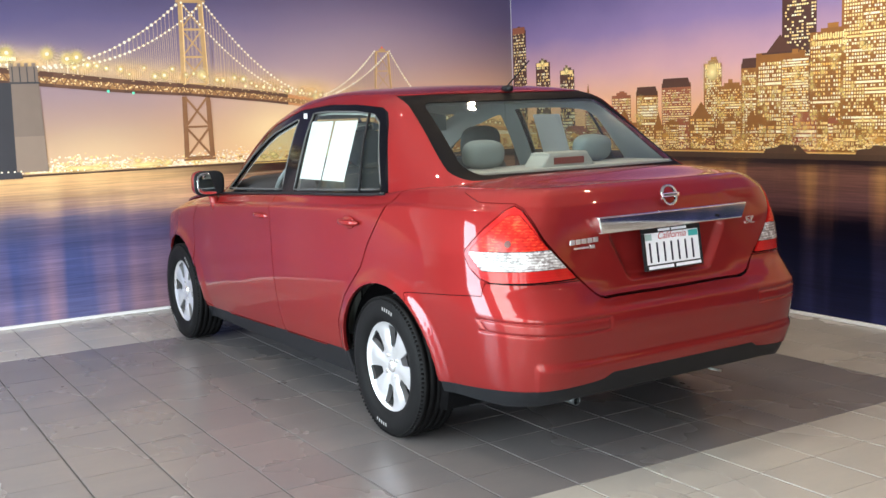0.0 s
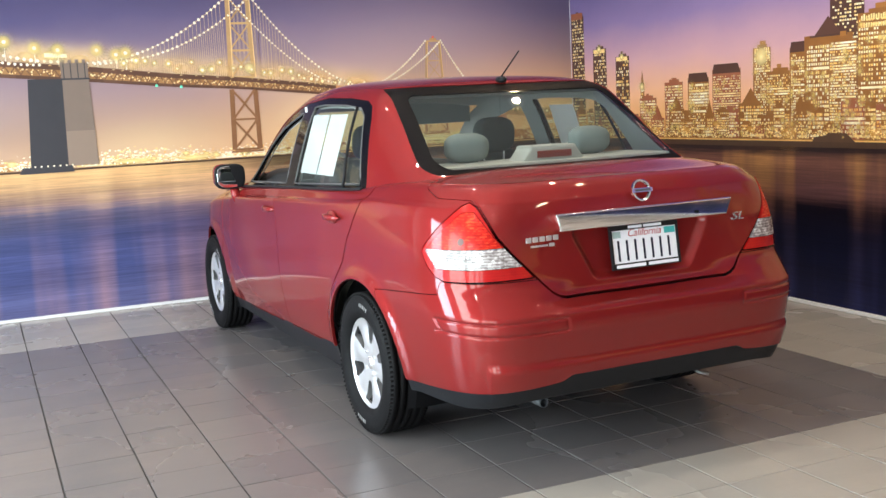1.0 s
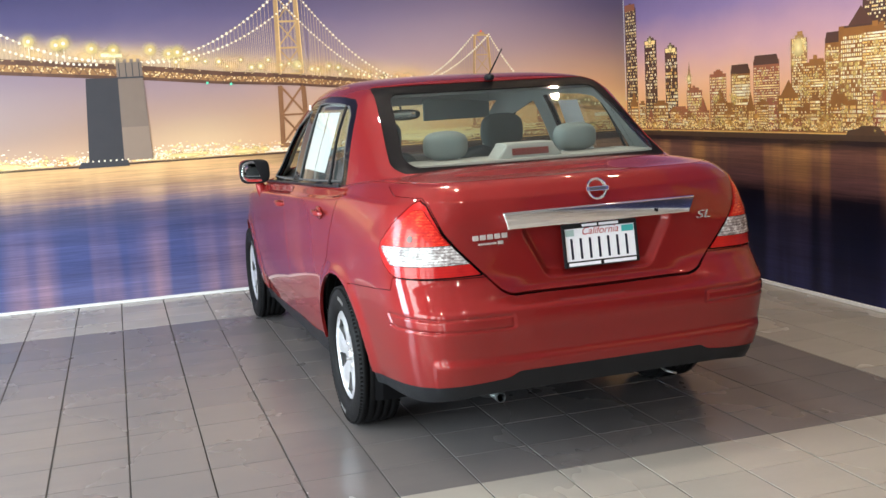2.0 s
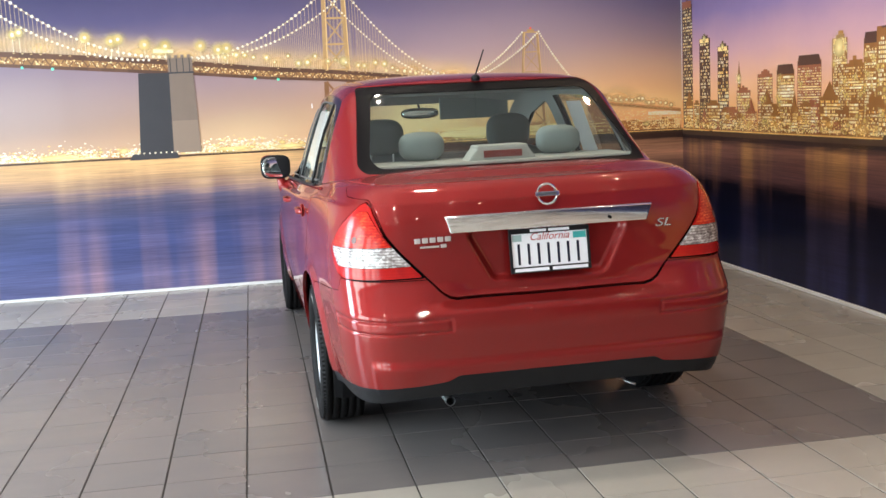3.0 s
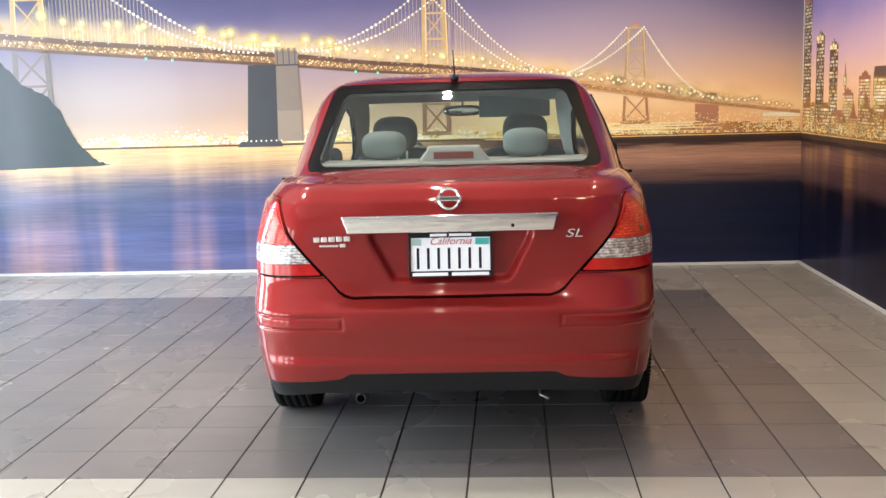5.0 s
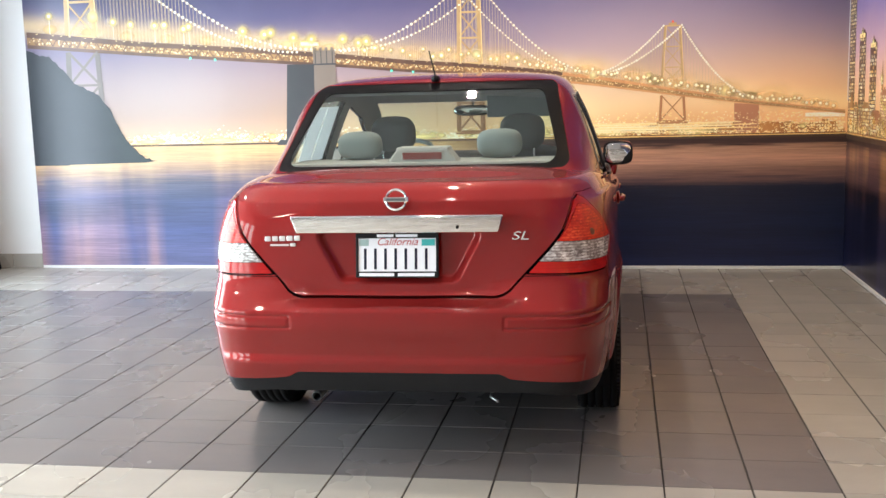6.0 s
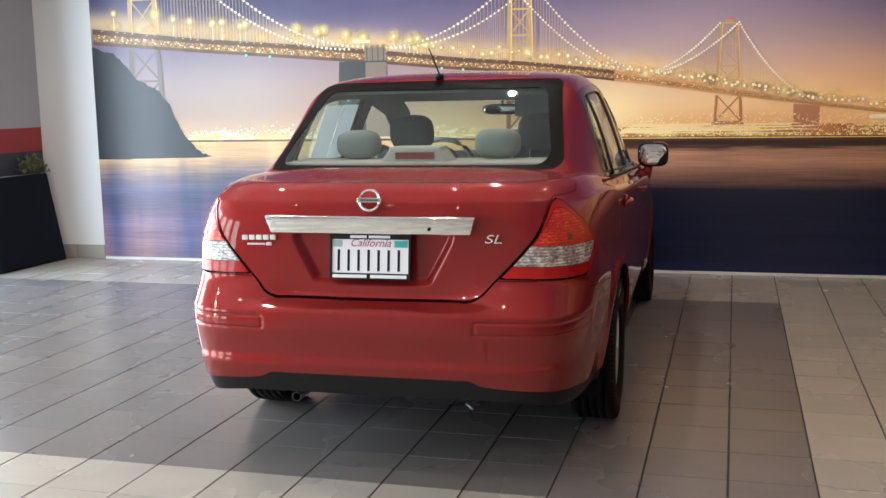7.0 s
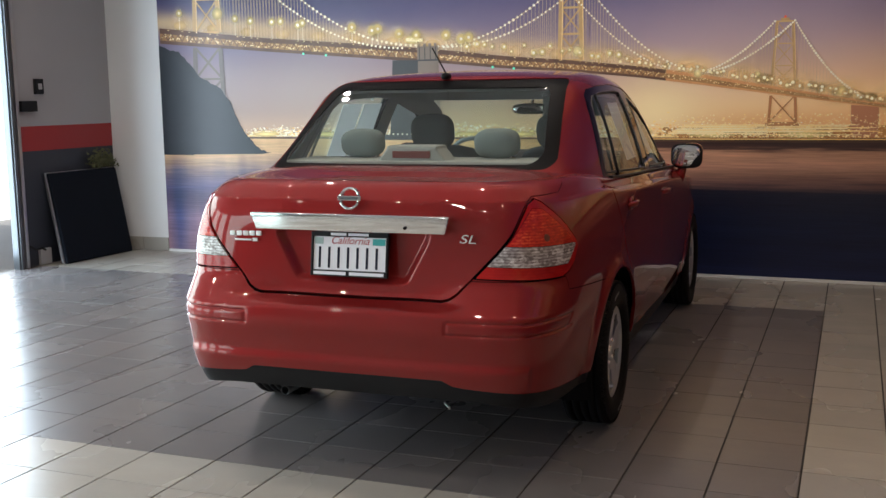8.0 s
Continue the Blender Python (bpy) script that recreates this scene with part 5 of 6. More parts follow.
# --- outlines of the panels, half plan: (arc from the rear centre, height) ---
LAMP = [(0.508, 0.757), (0.87, 0.752), (0.92, 0.765), (0.965, 0.80), (0.995, 0.850), (0.985, 0.872), (0.90, 0.955), (0.815, 1.022), (0.785, 1.034), (0.755, 1.020), (0.665, 0.912)]
LID_R = [(0.385, 0.674), (0.415, 0.682), (0.440, 0.697), (0.500, 0.757), (0.657, 0.912), (0.748, 1.024), (0.782, 1.042), (0.95, 1.046), (1.03, 1.075), (1.06, 1.20)]
LID = [(0.0, 0.672)] + LID_R + [(-a, b) for a, b in reversed(LID_R)]


def mirrored(poly):
    return [(-a, b) for a, b in poly]


def lower_edge(a):
    """Height of the painted edge over the black lower trim, along the plan."""
    return curve([(0, 0.397), (0.40, 0.397), (0.46, 0.375), (0.66, 0.360), (0.85, 0.345), (1.25, 0.318), (1.75, 0.315), (2.6, 0.290), (3.6, 0.265), (5.5, 0.27)], np.abs(a))


u, v = hull.uv.T
arch = np.minimum(np.hypot(hull.co[:, 1], hull.co[:, 2] - HUB), np.hypot(hull.co[:, 1] - AXLE2, hull.co[:, 2] - HUB))
hull = hull.keep(ARCH - arch)
painted = hull.keep(lower_edge(hull.uv[:, 0]) - hull.uv[:, 1])
black = hull.keep(hull.uv[:, 1] - lower_edge(hull.uv[:, 0]) + 0.001)
low = black.keep(np.abs(black.uv[:, 0]) - 1.5)
low.keep(0.312 - 0.04 * step(np.abs(low.uv[:, 0]), 0.5, 0.9) - low.uv[:, 1]).push(-0.006).make("rear_valance", BLACK_PLASTIC, car, 0.02, "black plastic lower bumper edge")
for s in (-1, 1):
    sk = black.keep(1.5 - s * black.uv[:, 0])
    sk.push(-0.012).make("sill", BLACK_PLASTIC, car, 0.02, "black plastic sill")

# tail lamps
lampf = np.minimum(inside(painted.uv, LAMP, 0.0), inside(painted.uv, mirrored(LAMP), 0.0))
lamps = painted.keep(lampf + 0.002)
body = painted.keep(G - lampf)
for s in (-1, 1):
    shell = lamps.keep(-s * lamps.uv[:, 0])
    lamp = new("tail_lamp")
    lamp.parent = car
    lamp["label"] = "red and clear tail lamp"
    pts = np.stack([shell.uv[:, 0] * s, shell.uv[:, 1]], 1)
    clear = inside(pts, [(0.560, 0.808), (0.905, 0.802), (0.962, 0.858), (0.620, 0.866)], 0.006)
    shell.keep(clear).push(0.003).make("clear_lens", LENS_CLEAR, lamp, 0.010, "clear reversing lens")
    both = shell.keep(0.002 - clear)
    pts = np.stack([both.uv[:, 0] * s, both.uv[:, 1]], 1)
    upper = inside(pts, [(0.645, 0.874), (0.955, 0.868), (0.805, 0.990), (0.765, 0.992)], 0.008)
    up = both.keep(upper)
    cx, cz = 0.795, 0.898
    knob = np.hypot(up.uv[:, 0] * s - cx, up.uv[:, 1] - cz)
    up.keep(knob - 0.013).push(0.0045).make("bulb", BULB, lamp, 0.003, "dark bulb behind the lens")
    both.keep(upper).push(0.003).make("upper_lens", LENS_RED, lamp, 0.010, "ribbed red upper lens")
    both.keep(0.002 - upper).push(0.002).make("red_lens", LENS_RIM, lamp, 0.010, "glossy red lens rim")

# boot lid face, bumper, then the sides
lidf = inside(body.uv, LID, 0.0)
lid = new("boot_lid")
lid.parent = car
GAP = G * np.interp(body.uv[:, 1], [0.68, 0.74, 0.9, 1.02], [1.4, 1.1, 0.9, 0.35])
body_rest = body.keep(GAP - lidf)
body.keep(lidf + GAP).make("lid_face", RED, lid, 0.016)
BUMPER = [(0.0, 0.30), (1.42, 0.20), (1.42, 0.66), (0.935, 0.700), (0.895, 0.750), (0.50, 0.748), (0.40, 0.76), (-0.40, 0.76), (-0.50, 0.748), (-0.895, 0.750), (-0.935, 0.700), (-1.42, 0.66), (-1.42, 0.20)]
bumpf = inside(body_rest.uv, BUMPER)
body_rest.keep(bumpf + 0.0015).make("rear_bumper", RED, car, 0.012)
sides = body_rest.keep(0.0015 - bumpf)
DOOR_R = [(-0.10, 1.20), (-0.05, 1.05), (0.115, 0.84), (0.18, 0.73), (0.33, 0.585), (0.425, 0.45), (0.440, 0.315), (1.06, 0.300), (1.075, 0.40), (1.10, 0.80), (1.075, 1.20)]
DOOR_F = [(1.085, 1.20), (1.11, 0.80), (1.085, 0.40), (1.07, 0.298), (2.13, 0.268), (2.225, 0.30), (2.29, 0.55), (2.27, 0.80), (2.17, 0.90), (2.08, 1.0), (2.06, 1.20)]
for s in (-1, 1):
    side = sides.keep(-s * sides.uv[:, 0] + 0.001)
    yz = side.co[:, [1, 2]]
    fr, ff = inside(yz, DOOR_R, 0.006), inside(yz, DOOR_F, 0.006)
    for nm, f in (("rear_door", fr), ("front_door", ff)):
        side.keep(f + G).make(nm, RED, car, 0.014)
    rest_side = side.keep(np.maximum(G - fr, G - ff))
    rest_side.keep(rest_side.co[:, 1] - 1.09).make("rear_quarter", RED, car, 0.014)
    rest_side.keep(1.091 - rest_side.co[:, 1]).make("front_fender", RED, car, 0.014)

# boot deck and bonnet between the shoulders
def cap(y0, y1, ny, zfun, name, parent, lip):
    t = np.linspace(-1, 1, 81)
    ys = np.linspace(y0, y1, ny)
    T, YY = np.meshgrid(t, ys)
    zt_ = curve(SHOULDER, YY)
    rr = curve(ROUND, YY)
    Wd = curve(WIDE, zt_) - rr - 0.030
    lr = YC - curve(REAR_END, zt_) - rr * 0.9 - 0.027
    lf = curve(FRONT, zt_) - YC - rr - 0.030
    n = NR if y0 < YC else NF
    L = lr if y0 < YC else lf
    xw = Wd * np.maximum(1e-4, 1 - np.minimum(1, np.abs((YY - YC) / L)) ** n) ** (1 / n)
    if y0 < YC:
        xw = (xw * (1 - 0.052 * (1 - step(YY, -0.95, 0.75))) - 0.078 * (1 - step(YY, -0.90, 0.75)))
    return skin_from_grid(np.stack([T * xw, YY, zfun(T, YY, zt_)], 2), np.stack([T * xw, YY], 2), (0, 0, 1))


deck = cap(-0.7395, -0.28, 60, lambda t, y, z: z + (1 - t**4) * (0.034 * step(y, -0.75, -0.45)) - 0.0 * t, "deck", lid, 0)
keep = np.abs(deck.co[:, 0]) - 0.635 - 0.20 * step(-deck.co[:, 1], 0.40, 0.55)
deck.keep(keep + G).make("lid_top", RED, lid, 0.012)
for s in (-1, 1):
    deck.keep(np.maximum(G - keep, -s * deck.co[:, 0])).make("rear_shoulder", RED, car, 0.012)
hood = cap(2.0, 3.17, 50, lambda t, y, z: z + (1 - t**4) * (0.035 + 0.03 * (1 - step(y, 2.0, 3.1))), "hood", car, 0)
hk = np.abs(hood.co[:, 0]) - 0.66
hood.keep(hk + G).make("bonnet", RED, car, 0.012)
for s in (-1, 1):
    hood.keep(np.maximum(G - hk, -s * hood.co[:, 0])).make("wing_top", RED, car, 0.012)

# greenhouse cuts
B0 = lambda y: curve(SHOULDER, y)
WIN = [(2.03, 0.975), (1.90, 1.085), (1.70, 1.225), (1.44, 1.350), (1.12, 1.425), (0.80, 1.445), (0.52, 1.438), (0.30, 1.420), (0.235, 1.395), (0.195, 1.345), (0.05, 1.055), (1.0, 1.018)]
sidez = (np.abs(cabin.co[:, 0]) > 0.50)
winf = np.where(sidez, inside(cabin.co[:, [1, 2]], WIN, 0.004), 0.2)
RW = [(-0.590, 1.148), (0.590, 1.148), (0.528, 1.440), (-0.528, 1.440)]
rear_half = cabin.co[:, 1] < 0.32
rwf = np.where(rear_half, inside(cabin.co[:, [0, 2]], RW, 0.036), 0.2)
WS = [(-0.66, 1.05), (0.66, 1.05), (0.56, 1.405), (-0.56, 1.405)]
wsf = np.where(cabin.co[:, 1] > 1.2, inside(cabin.co[:, [0, 2]], WS, 0.02), 0.2)
openings = np.minimum(np.minimum(winf, rwf), wsf)
shell = cabin.keep(0.001 - openings)
shell.make("roof", RED, car, 0.02)
lining = cabin.keep(-np.minimum(np.minimum(winf + 0.010, rwf + 0.030), wsf + 0.02))
lining.push(-0.030).make("headliner", TRIM, car, 0.0, "pale grey headliner and pillar trim")


def sheet(skin, f, name, mat, parent, push=0.0, rim=0.006, label=""):
    return skin.keep(f).push(push).make(name, mat, parent, rim, label)


# rear window: black printed border and clear pane
rear = cabin.keep(rwf - 0.001)
rear.nor = rear.nor * (0.35, 1.0, 1.0)
rear.nor /= np.linalg.norm(rear.nor, axis=1, keepdims=True)
pane = inside(rear.co[:, [0, 2]], [(-0.528, 1.180), (0.528, 1.180), (0.468, 1.395), (-0.468, 1.395)], 0.046)
rw = new("rear_window")
rw.parent = car
sheet(rear, -pane, "window_border", BORDER, rw, -0.004, 0.006, "black printed glass border")
sheet(rear, pane, "pane", GLASS, rw, -0.006, 0.0).visible_shadow = False
front = cabin.keep(wsf - 0.001)
wsn = new("windscreen")
wsn.parent = car
sheet(front, np.full(len(front.co), -1.0), "pane", GLASS, wsn, -0.006, 0.0).visible_shadow = False

# side windows: black frames and pillars, panes, divider bars
PANE_F = [(1.90, 1.000), (1.83, 1.075), (1.65, 1.195), (1.42, 1.305), (1.12, 1.378), (1.095, 1.378), (1.07, 1.03)]
PANE_R = [(0.925, 1.035), (0.945, 1.408), (0.80, 1.415), (0.50, 1.408), (0.335, 1.392), (0.270, 1.355), (0.110, 1.068)]
for s in (-1, 1):
    sk = cabin.keep(np.maximum(winf - 0.001, -s * cabin.co[:, 0]))
    yz = sk.co[:, [1, 2]]
    panes = [inside(yz, p, 0.006) for p in (PANE_F, PANE_R)]
    sw = new("side_windows")
    sw.parent = car
    sw["label"] = "black framed side windows, the front one open" if s < 0 else "black framed side windows"
    sheet(sk, -np.minimum.reduce(panes), "window_frame", BLACK_GLOSS, sw, -0.003, 0.02, "black window frames and pillar")
    sheet(sk, -np.minimum.reduce(panes) - 0.004, "pillar_trim", TRIM, sw, -0.034, 0.0, "pale inner pillar trim")
    for k, f in enumerate(panes):
        if s > 0 or k:
            sheet(sk, f, "pane", GLASS, sw, -0.010, 0.0).visible_shadow = False
        seal = []
        for (ya, za), (yb, zb_) in zip((PANE_F, PANE_R)[k], (PANE_F, PANE_R)[k][1:] + (PANE_F, PANE_R)[k][:1]):
            for q in np.linspace(0, 1, 10)[:-1]:
                y, z = ya + (yb - ya) * q, za + (zb_ - za) * q
                w = 1 / (np.hypot(sk.co[:, 1] - y, sk.co[:, 2] - z) + 1e-4) ** 4
                seal.append((float((sk.co[:, 0] * w).sum() / w.sum()) - s * 0.005, y, z))
        part("window_seal", tube(seal + seal[:1], 0.0042, 6), SEAL, sw, "thin grey rubber window seal", True)
    bar = []
    for k in range(7):
        y, z = 0.262 + 0.110 * k / 6, 1.045 + 0.355 * k / 6
        near = np.argmin(np.hypot(sk.co[:, 1] - y, sk.co[:, 2] - z))
        bar.append((float(sk.co[near, 0]) + s * 0.001, y, z))
    part("divider", tube(bar, 0.007, 8), BLACK_PLASTIC, sw, "black divider bar", True)
    strip = []
    for y in np.linspace(0.02, 2.03, 40):
        zz = float(B0(y)) + 0.001
        xx = float(np.interp(y, [-0.25, 0.0, 0.6, 1.4, 2.1], [0.770, 0.788, 0.806, 0.805, 0.784]))
        strip.append((s * xx, y, zz))
    part("belt_strip", tube(strip, 0.007, 6), BLACK_PLASTIC, sw, "thin black belt strip", True)

# near-black sheet painting the shade in the gaps, floor pan, wheel wells
back = hull.push(-0.030)
bk = back.keep(np.maximum(back.co[:, 2] - (curve(SHOULDER, back.co[:, 1]) - 0.08), 0.31 - 0.10 * step(np.abs(back.uv[:, 0]), 1.3, 1.5) - back.co[:, 2]))
bk.make("inner_shell", DARK, car, 0.0, "near-black backing sheet for the shade in the panel gaps")
part("floor_pan", join(box(-0.54, 0.54, -0.50, 3.2, 0.20, 0.23, 0.01), box(-0.56, 0.56, -0.84, -0.3, 0.31, 0.42, 0.03)), DARK, car, "dark underbody")
for yc in (0.0, AXLE2):
    for s in (-1, 1):
        prof = [(0.372, s * 0.790), (0.384, s * 0.76), (0.384, s * 0.52), (0.02, s * 0.52)]
        bm = lathe(prof, 40, "x")
        moved(bm, pose(0, yc, HUB))
        cut = [v for v in bm.verts if v.co.z < 0.16]
        bmesh.ops.delete(bm, geom=cut, context="VERTS")
        part("wheel_well", bm, DARK, car, "black wheel well lining")


# ---- wheels ----
TYRE_MARK = material("tyre_mark", (0.30, 0.30, 0.30), 0.7, vary=0.3, scale=60)


def tyre_mesh():
    R, w = 0.308, 0.185
    prof = [(0.196, -w * 0.40), (0.205, -w * 0.47), (0.235, -w * 0.52), (0.265, -w * 0.515), (0.288, -w * 0.48), (0.300, -w * 0.42)]
    for k in range(5):
        c = (-0.36 + 0.18 * k) * w
        prof += [(R - 0.001, c - 0.07 * w), (R, c + 0.0), (R - 0.001, c + 0.07 * w), (R - 0.009, c + 0.075 * w), (R - 0.009, c + 0.105 * w)] if k < 4 else [(R - 0.001, c - 0.07 * w), (R - 0.001, c + 0.06 * w)]
    prof += [(0.300, w * 0.42), (0.288, w * 0.48), (0.265, w * 0.515), (0.235, w * 0.52), (0.205, w * 0.47), (0.196, w * 0.40)]
    bm = lathe(prof, 72, "x")
    blocks = []
    for k in range(96):
        for s in (-1, 1):
            b = box(s * w * 0.43 - 0.011, s * w * 0.43 + 0.011, -0.0042, 0.0042, 0.2935, 0.3008, 0.001, 1)
            blocks.append(moved(b, pose(0, 0, 0, 3.75 * k + (1.9 if s > 0 else 0), 0, 0)))
    return join(bm, *blocks)


def rim_parts(wheel, s):
    """Six broad spokes with openings near the rim, four nuts and a hub cap; s is the outer side."""
    n, m = 26, 120
    rad = np.linspace(0.018, 0.196, n)
    th = np.linspace(0, 2 * math.pi, m + 1)
    R_, T_ = np.meshgrid(rad, th)
    wave = np.cos(6 * T_) * np.exp(-((R_ - 0.12) / 0.05) ** 2)
    dish = curve([(0.0, 0.052), (0.05, 0.058), (0.09, 0.060), (0.15, 0.060), (0.178, 0.066), (0.188, 0.074), (0.196, 0.074)], R_) + 0.006 * wave
    Gm = np.stack([s * dish, R_ * np.cos(T_), R_ * np.sin(T_)], 2)
    sk = skin_from_grid(Gm, np.stack([R_ * np.cos(T_), R_ * np.sin(T_)], 2), (s, 0, 0))
    f = np.full(len(sk.co), 1.0)
    for k in range(6):
        a = math.pi / 6 + k * math.pi / 3
        c, d = math.cos(a), math.sin(a)
        quad = [(0.092 * c - q * 0.008 * d, 0.092 * d + q * 0.008 * c) for q in (1, -1)] + [(0.166 * c - q * 0.026 * d, 0.166 * d + q * 0.026 * c) for q in (-1, 1)]
        f = np.minimum(f, inside(sk.uv, quad, 0.008))
    sk.keep(-f).make("spokes", ALLOY, wheel, 0.030, "six-spoke silver alloy")
    # barrel and disc are coloured dark for the shade behind the spokes
    part("barrel", lathe([(0.200, s * 0.085), (0.197, s * 0.074), (0.188, s * 0.066), (0.178, s * 0.02), (0.176, -s * 0.07), (0.198, -s * 0.082)], 60, "x"), BARREL_SHADE, wheel, smooth=True)
    part("brake_disc", lathe([(0.0, s * 0.005), (0.135, s * 0.005), (0.135, -s * 0.015), (0.0, -s * 0.015)], 40, "x"), DARK, wheel)
    part("hub_cap", lathe([(0.0, s * 0.066), (0.020, s * 0.065), (0.027, s * 0.060), (0.028, s * 0.045)], 24, "x"), BADGE, wheel, smooth=True)
    for k in range(4):
        a = math.pi / 4 + k * math.pi / 2
        part("wheel_nut", moved(lathe([(0.0, s * 0.066), (0.007, s * 0.065), (0.009, s * 0.060), (0.009, s * 0.040)], 6, "x"), pose(0, 0.05 * math.cos(a), 0.05 * math.sin(a))), BADGE, wheel)


for s in (-1, 1):
    for yc, spin in ((0.0, 10), (AXLE2, 37)):
        wheel = new("wheel")
        wheel.parent = car
        wheel.location, wheel.scale = (s * 0.742, yc, HUB), (1.0, 1.0 / LENGTHEN, 1.0)
        tyre = part("tyre", tyre_mesh(), RUBBER, wheel, "black road tyre", True)
        for k in (0, 1):
            bars = [moved(box(s * 0.0925, s * 0.0962, -0.0035, 0.0035, 0.250, 0.265, 0.0008, 1), pose(0, 0, 0, 180 * k + 4.2 * (q - 2), 0, 0)) for q in range(5)]
            part("sidewall_mark", join(*bars), TYRE_MARK, wheel, "pale worn sidewall marking bars")
        rim_parts(wheel, s)
        for piece in wheel.children:
            piece.rotation_euler = (radians(spin), 0, 0)
            if piece.data.materials[0] not in (RUBBER, TYRE_MARK):
                piece.scale = (1.0, 1.045, 1.045)

# ---- fittings ----
# chrome bar over the plate
bm = box(-0.40, 0.40, -0.895, -0.848, 0.915, 0.980, 0.006, 3)
for vv in bm.verts:
    f = abs(vv.co.x) / 0.40
    vv.co.y += 0.012 * f * f
    if vv.co.z > 0.953:
        vv.co.y -= 0.005
    else:
        vv.co.x *= 0.955
part("chrome_bar", bm, CHROME, lid, "polished chrome garnish bar", True)
part("keyhole", moved(lathe([(0.0, -0.003), (0.0045, -0.003), (0.006, -0.001), (0.006, 0.004)], 16, "y"), pose(0.232, -0.890, 0.936)), DARK, lid, "small dark keyhole")
# round maker's badge: plain ring and bar
bm = join(moved(lathe([(0.034, -0.004), (0.038, -0.006), (0.042, -0.004), (0.043, 0.006), (0.033, 0.006)], 40, "y"), pose(0, 0, 0)), box(-0.047, 0.047, -0.008, 0.004, -0.009, 0.009, 0.002))
moved(bm, pose(0, -0.850, 1.035, -12))
part("badge", bm, CHROME, lid, "plain round chrome badge")
part("badge_plate", moved(box(-0.036, 0.036, -0.0092, -0.007, -0.0045, 0.0045, 0.001), pose(0, -0.850, 1.035, -12)), JAMB, lid, "dark inset bar across the badge")
# model name as plain chrome blocks, and the trim letters
bm = join(*[moved(box(-0.0115, 0.0115, -0.002, 0.003, -0.0095, 0.0095, 0.0025), pose(-0.500 + k * 0.0285, -0.853, 0.892 + 0.0005 * k)) for k in range(5)])
part("name_badge", bm, BADGE, lid, "row of small chrome blocks")
part("trim_badge", join(moved(box(-0.036, 0.036, -0.001, 0.003, -0.0035, 0.0035, 0.001), pose(-0.455, -0.853, 0.868)), moved(box(-0.011, 0.011, -0.002, 0.003, -0.0065, 0.0065, 0.002), pose(-0.403, -0.853, 0.869))), BADGE, lid, "tiny chrome badge")
lettering("SL", 0.044, BADGE, pose(0.457, -0.8535, 0.884, 90, 0, 0), lid, "trim_badge", 0.003, 0.25, 1.55)

# number plate in its black frame
plate = new("number_plate")
plate.parent = car
plate.matrix_local = pose(0, -0.862, 0.828, -8)
fr = join(box(-0.157, 0.157, -0.010, 0.004, 0.064, 0.083, 0.003), box(-0.157, 0.157, -0.010, 0.004, -0.083, -0.060, 0.003), box(-0.157, -0.147, -0.010, 0.004, -0.0605, 0.0645, 0.003), box(0.147, 0.157, -0.010, 0.004, -0.0605, 0.0645, 0.003))
part("plate_frame", fr, BLACK_PLASTIC, plate, "black dealer plate frame")
PLATE = material("plate_white", (0.80, 0.84, 0.90), 0.55, vary=0.06, scale=20, spec=0.3)
INKB = material("plate_ink", (0.010, 0.012, 0.030), 0.7, spec=0.2)
TEAL = material("plate_teal", (0.05, 0.42, 0.42), 0.4)
SCRIPT = material("plate_script", (0.45, 0.06, 0.07), 0.4)
part("plate_sheet", box(-0.150, 0.150, -0.004, 0.002, -0.072, 0.072, 0.004), PLATE, plate, "white licence plate")
part("sticker", box(0.093, 0.143, -0.0055, -0.0035, 0.036, 0.060), TEAL, plate, "teal year sticker")
part("sticker", box(-0.143, -0.108, -0.0055, -0.0035, 0.036, 0.060), material("sticker_pale", (0.35, 0.5, 0.5), 0.4), plate, "pale month sticker")
lettering("California", 0.040, SCRIPT, pose(0, -0.0045, 0.038, 90, 0, 0), plate, "script", 0.0004, 0.35, 1.0)
bars = [box(-0.126 + k * 0.0385, -0.126 + k * 0.0385 + 0.010, -0.0055, -0.0035, -0.052, 0.026, 0.001, 1) for k in range(7)]
for b in bars:
    part("number_bar", b, INKB, plate, "dark bar for a plate character")
part("frame_bar", join(*[box(a, b, -0.0115, -0.0095, 0.0685, 0.0785) for a, b in ((-0.075, -0.012), (-0.004, 0.078))]), PLATE, plate, "white bars on the frame")
part("frame_bar", join(*[box(a, b, -0.0115, -0.0095, -0.0775, -0.0655) for a, b in ((-0.142, -0.010), (0.004, 0.142))]), PLATE, plate, "white bars on the frame")

# aerial
aer = new("aerial")
aer.parent = car
part("foot", moved(pillow(0.020, 0.036, 0.016, 2.5), pose(0, 0.185, 1.492)), BLACK_PLASTIC, aer, smooth=True)
part("rod", tube([(0, 0.19, 1.50), (0, 0.155, 1.523), (0, 0.015, 1.612)], 0.0042, 8, 0.7), BLACK_PLASTIC, aer, "thin black whip", True)

# door handles
for s in (-1, 1):
    for y, z, x in ((0.262, 0.922, 0.843), (1.215, 0.892, 0.846)):
        h = new("door_handle")
        h.parent = car
        h.matrix_local = pose(s * x, y, z)
        cup = pillow(0.008, 0.050, 0.030, 2.6)
        part("cup", moved(cup, pose(-s * 0.004, 0, 0)), RED, h, smooth=True)
        grip = pillow(0.010, 0.095, 0.0135, 3.0)
        for q in grip.verts:
            q.co.x += s * 0.020 * (1 - (q.co.y / 0.095) ** 2)
        part("grip", grip, RED, h, smooth=True)

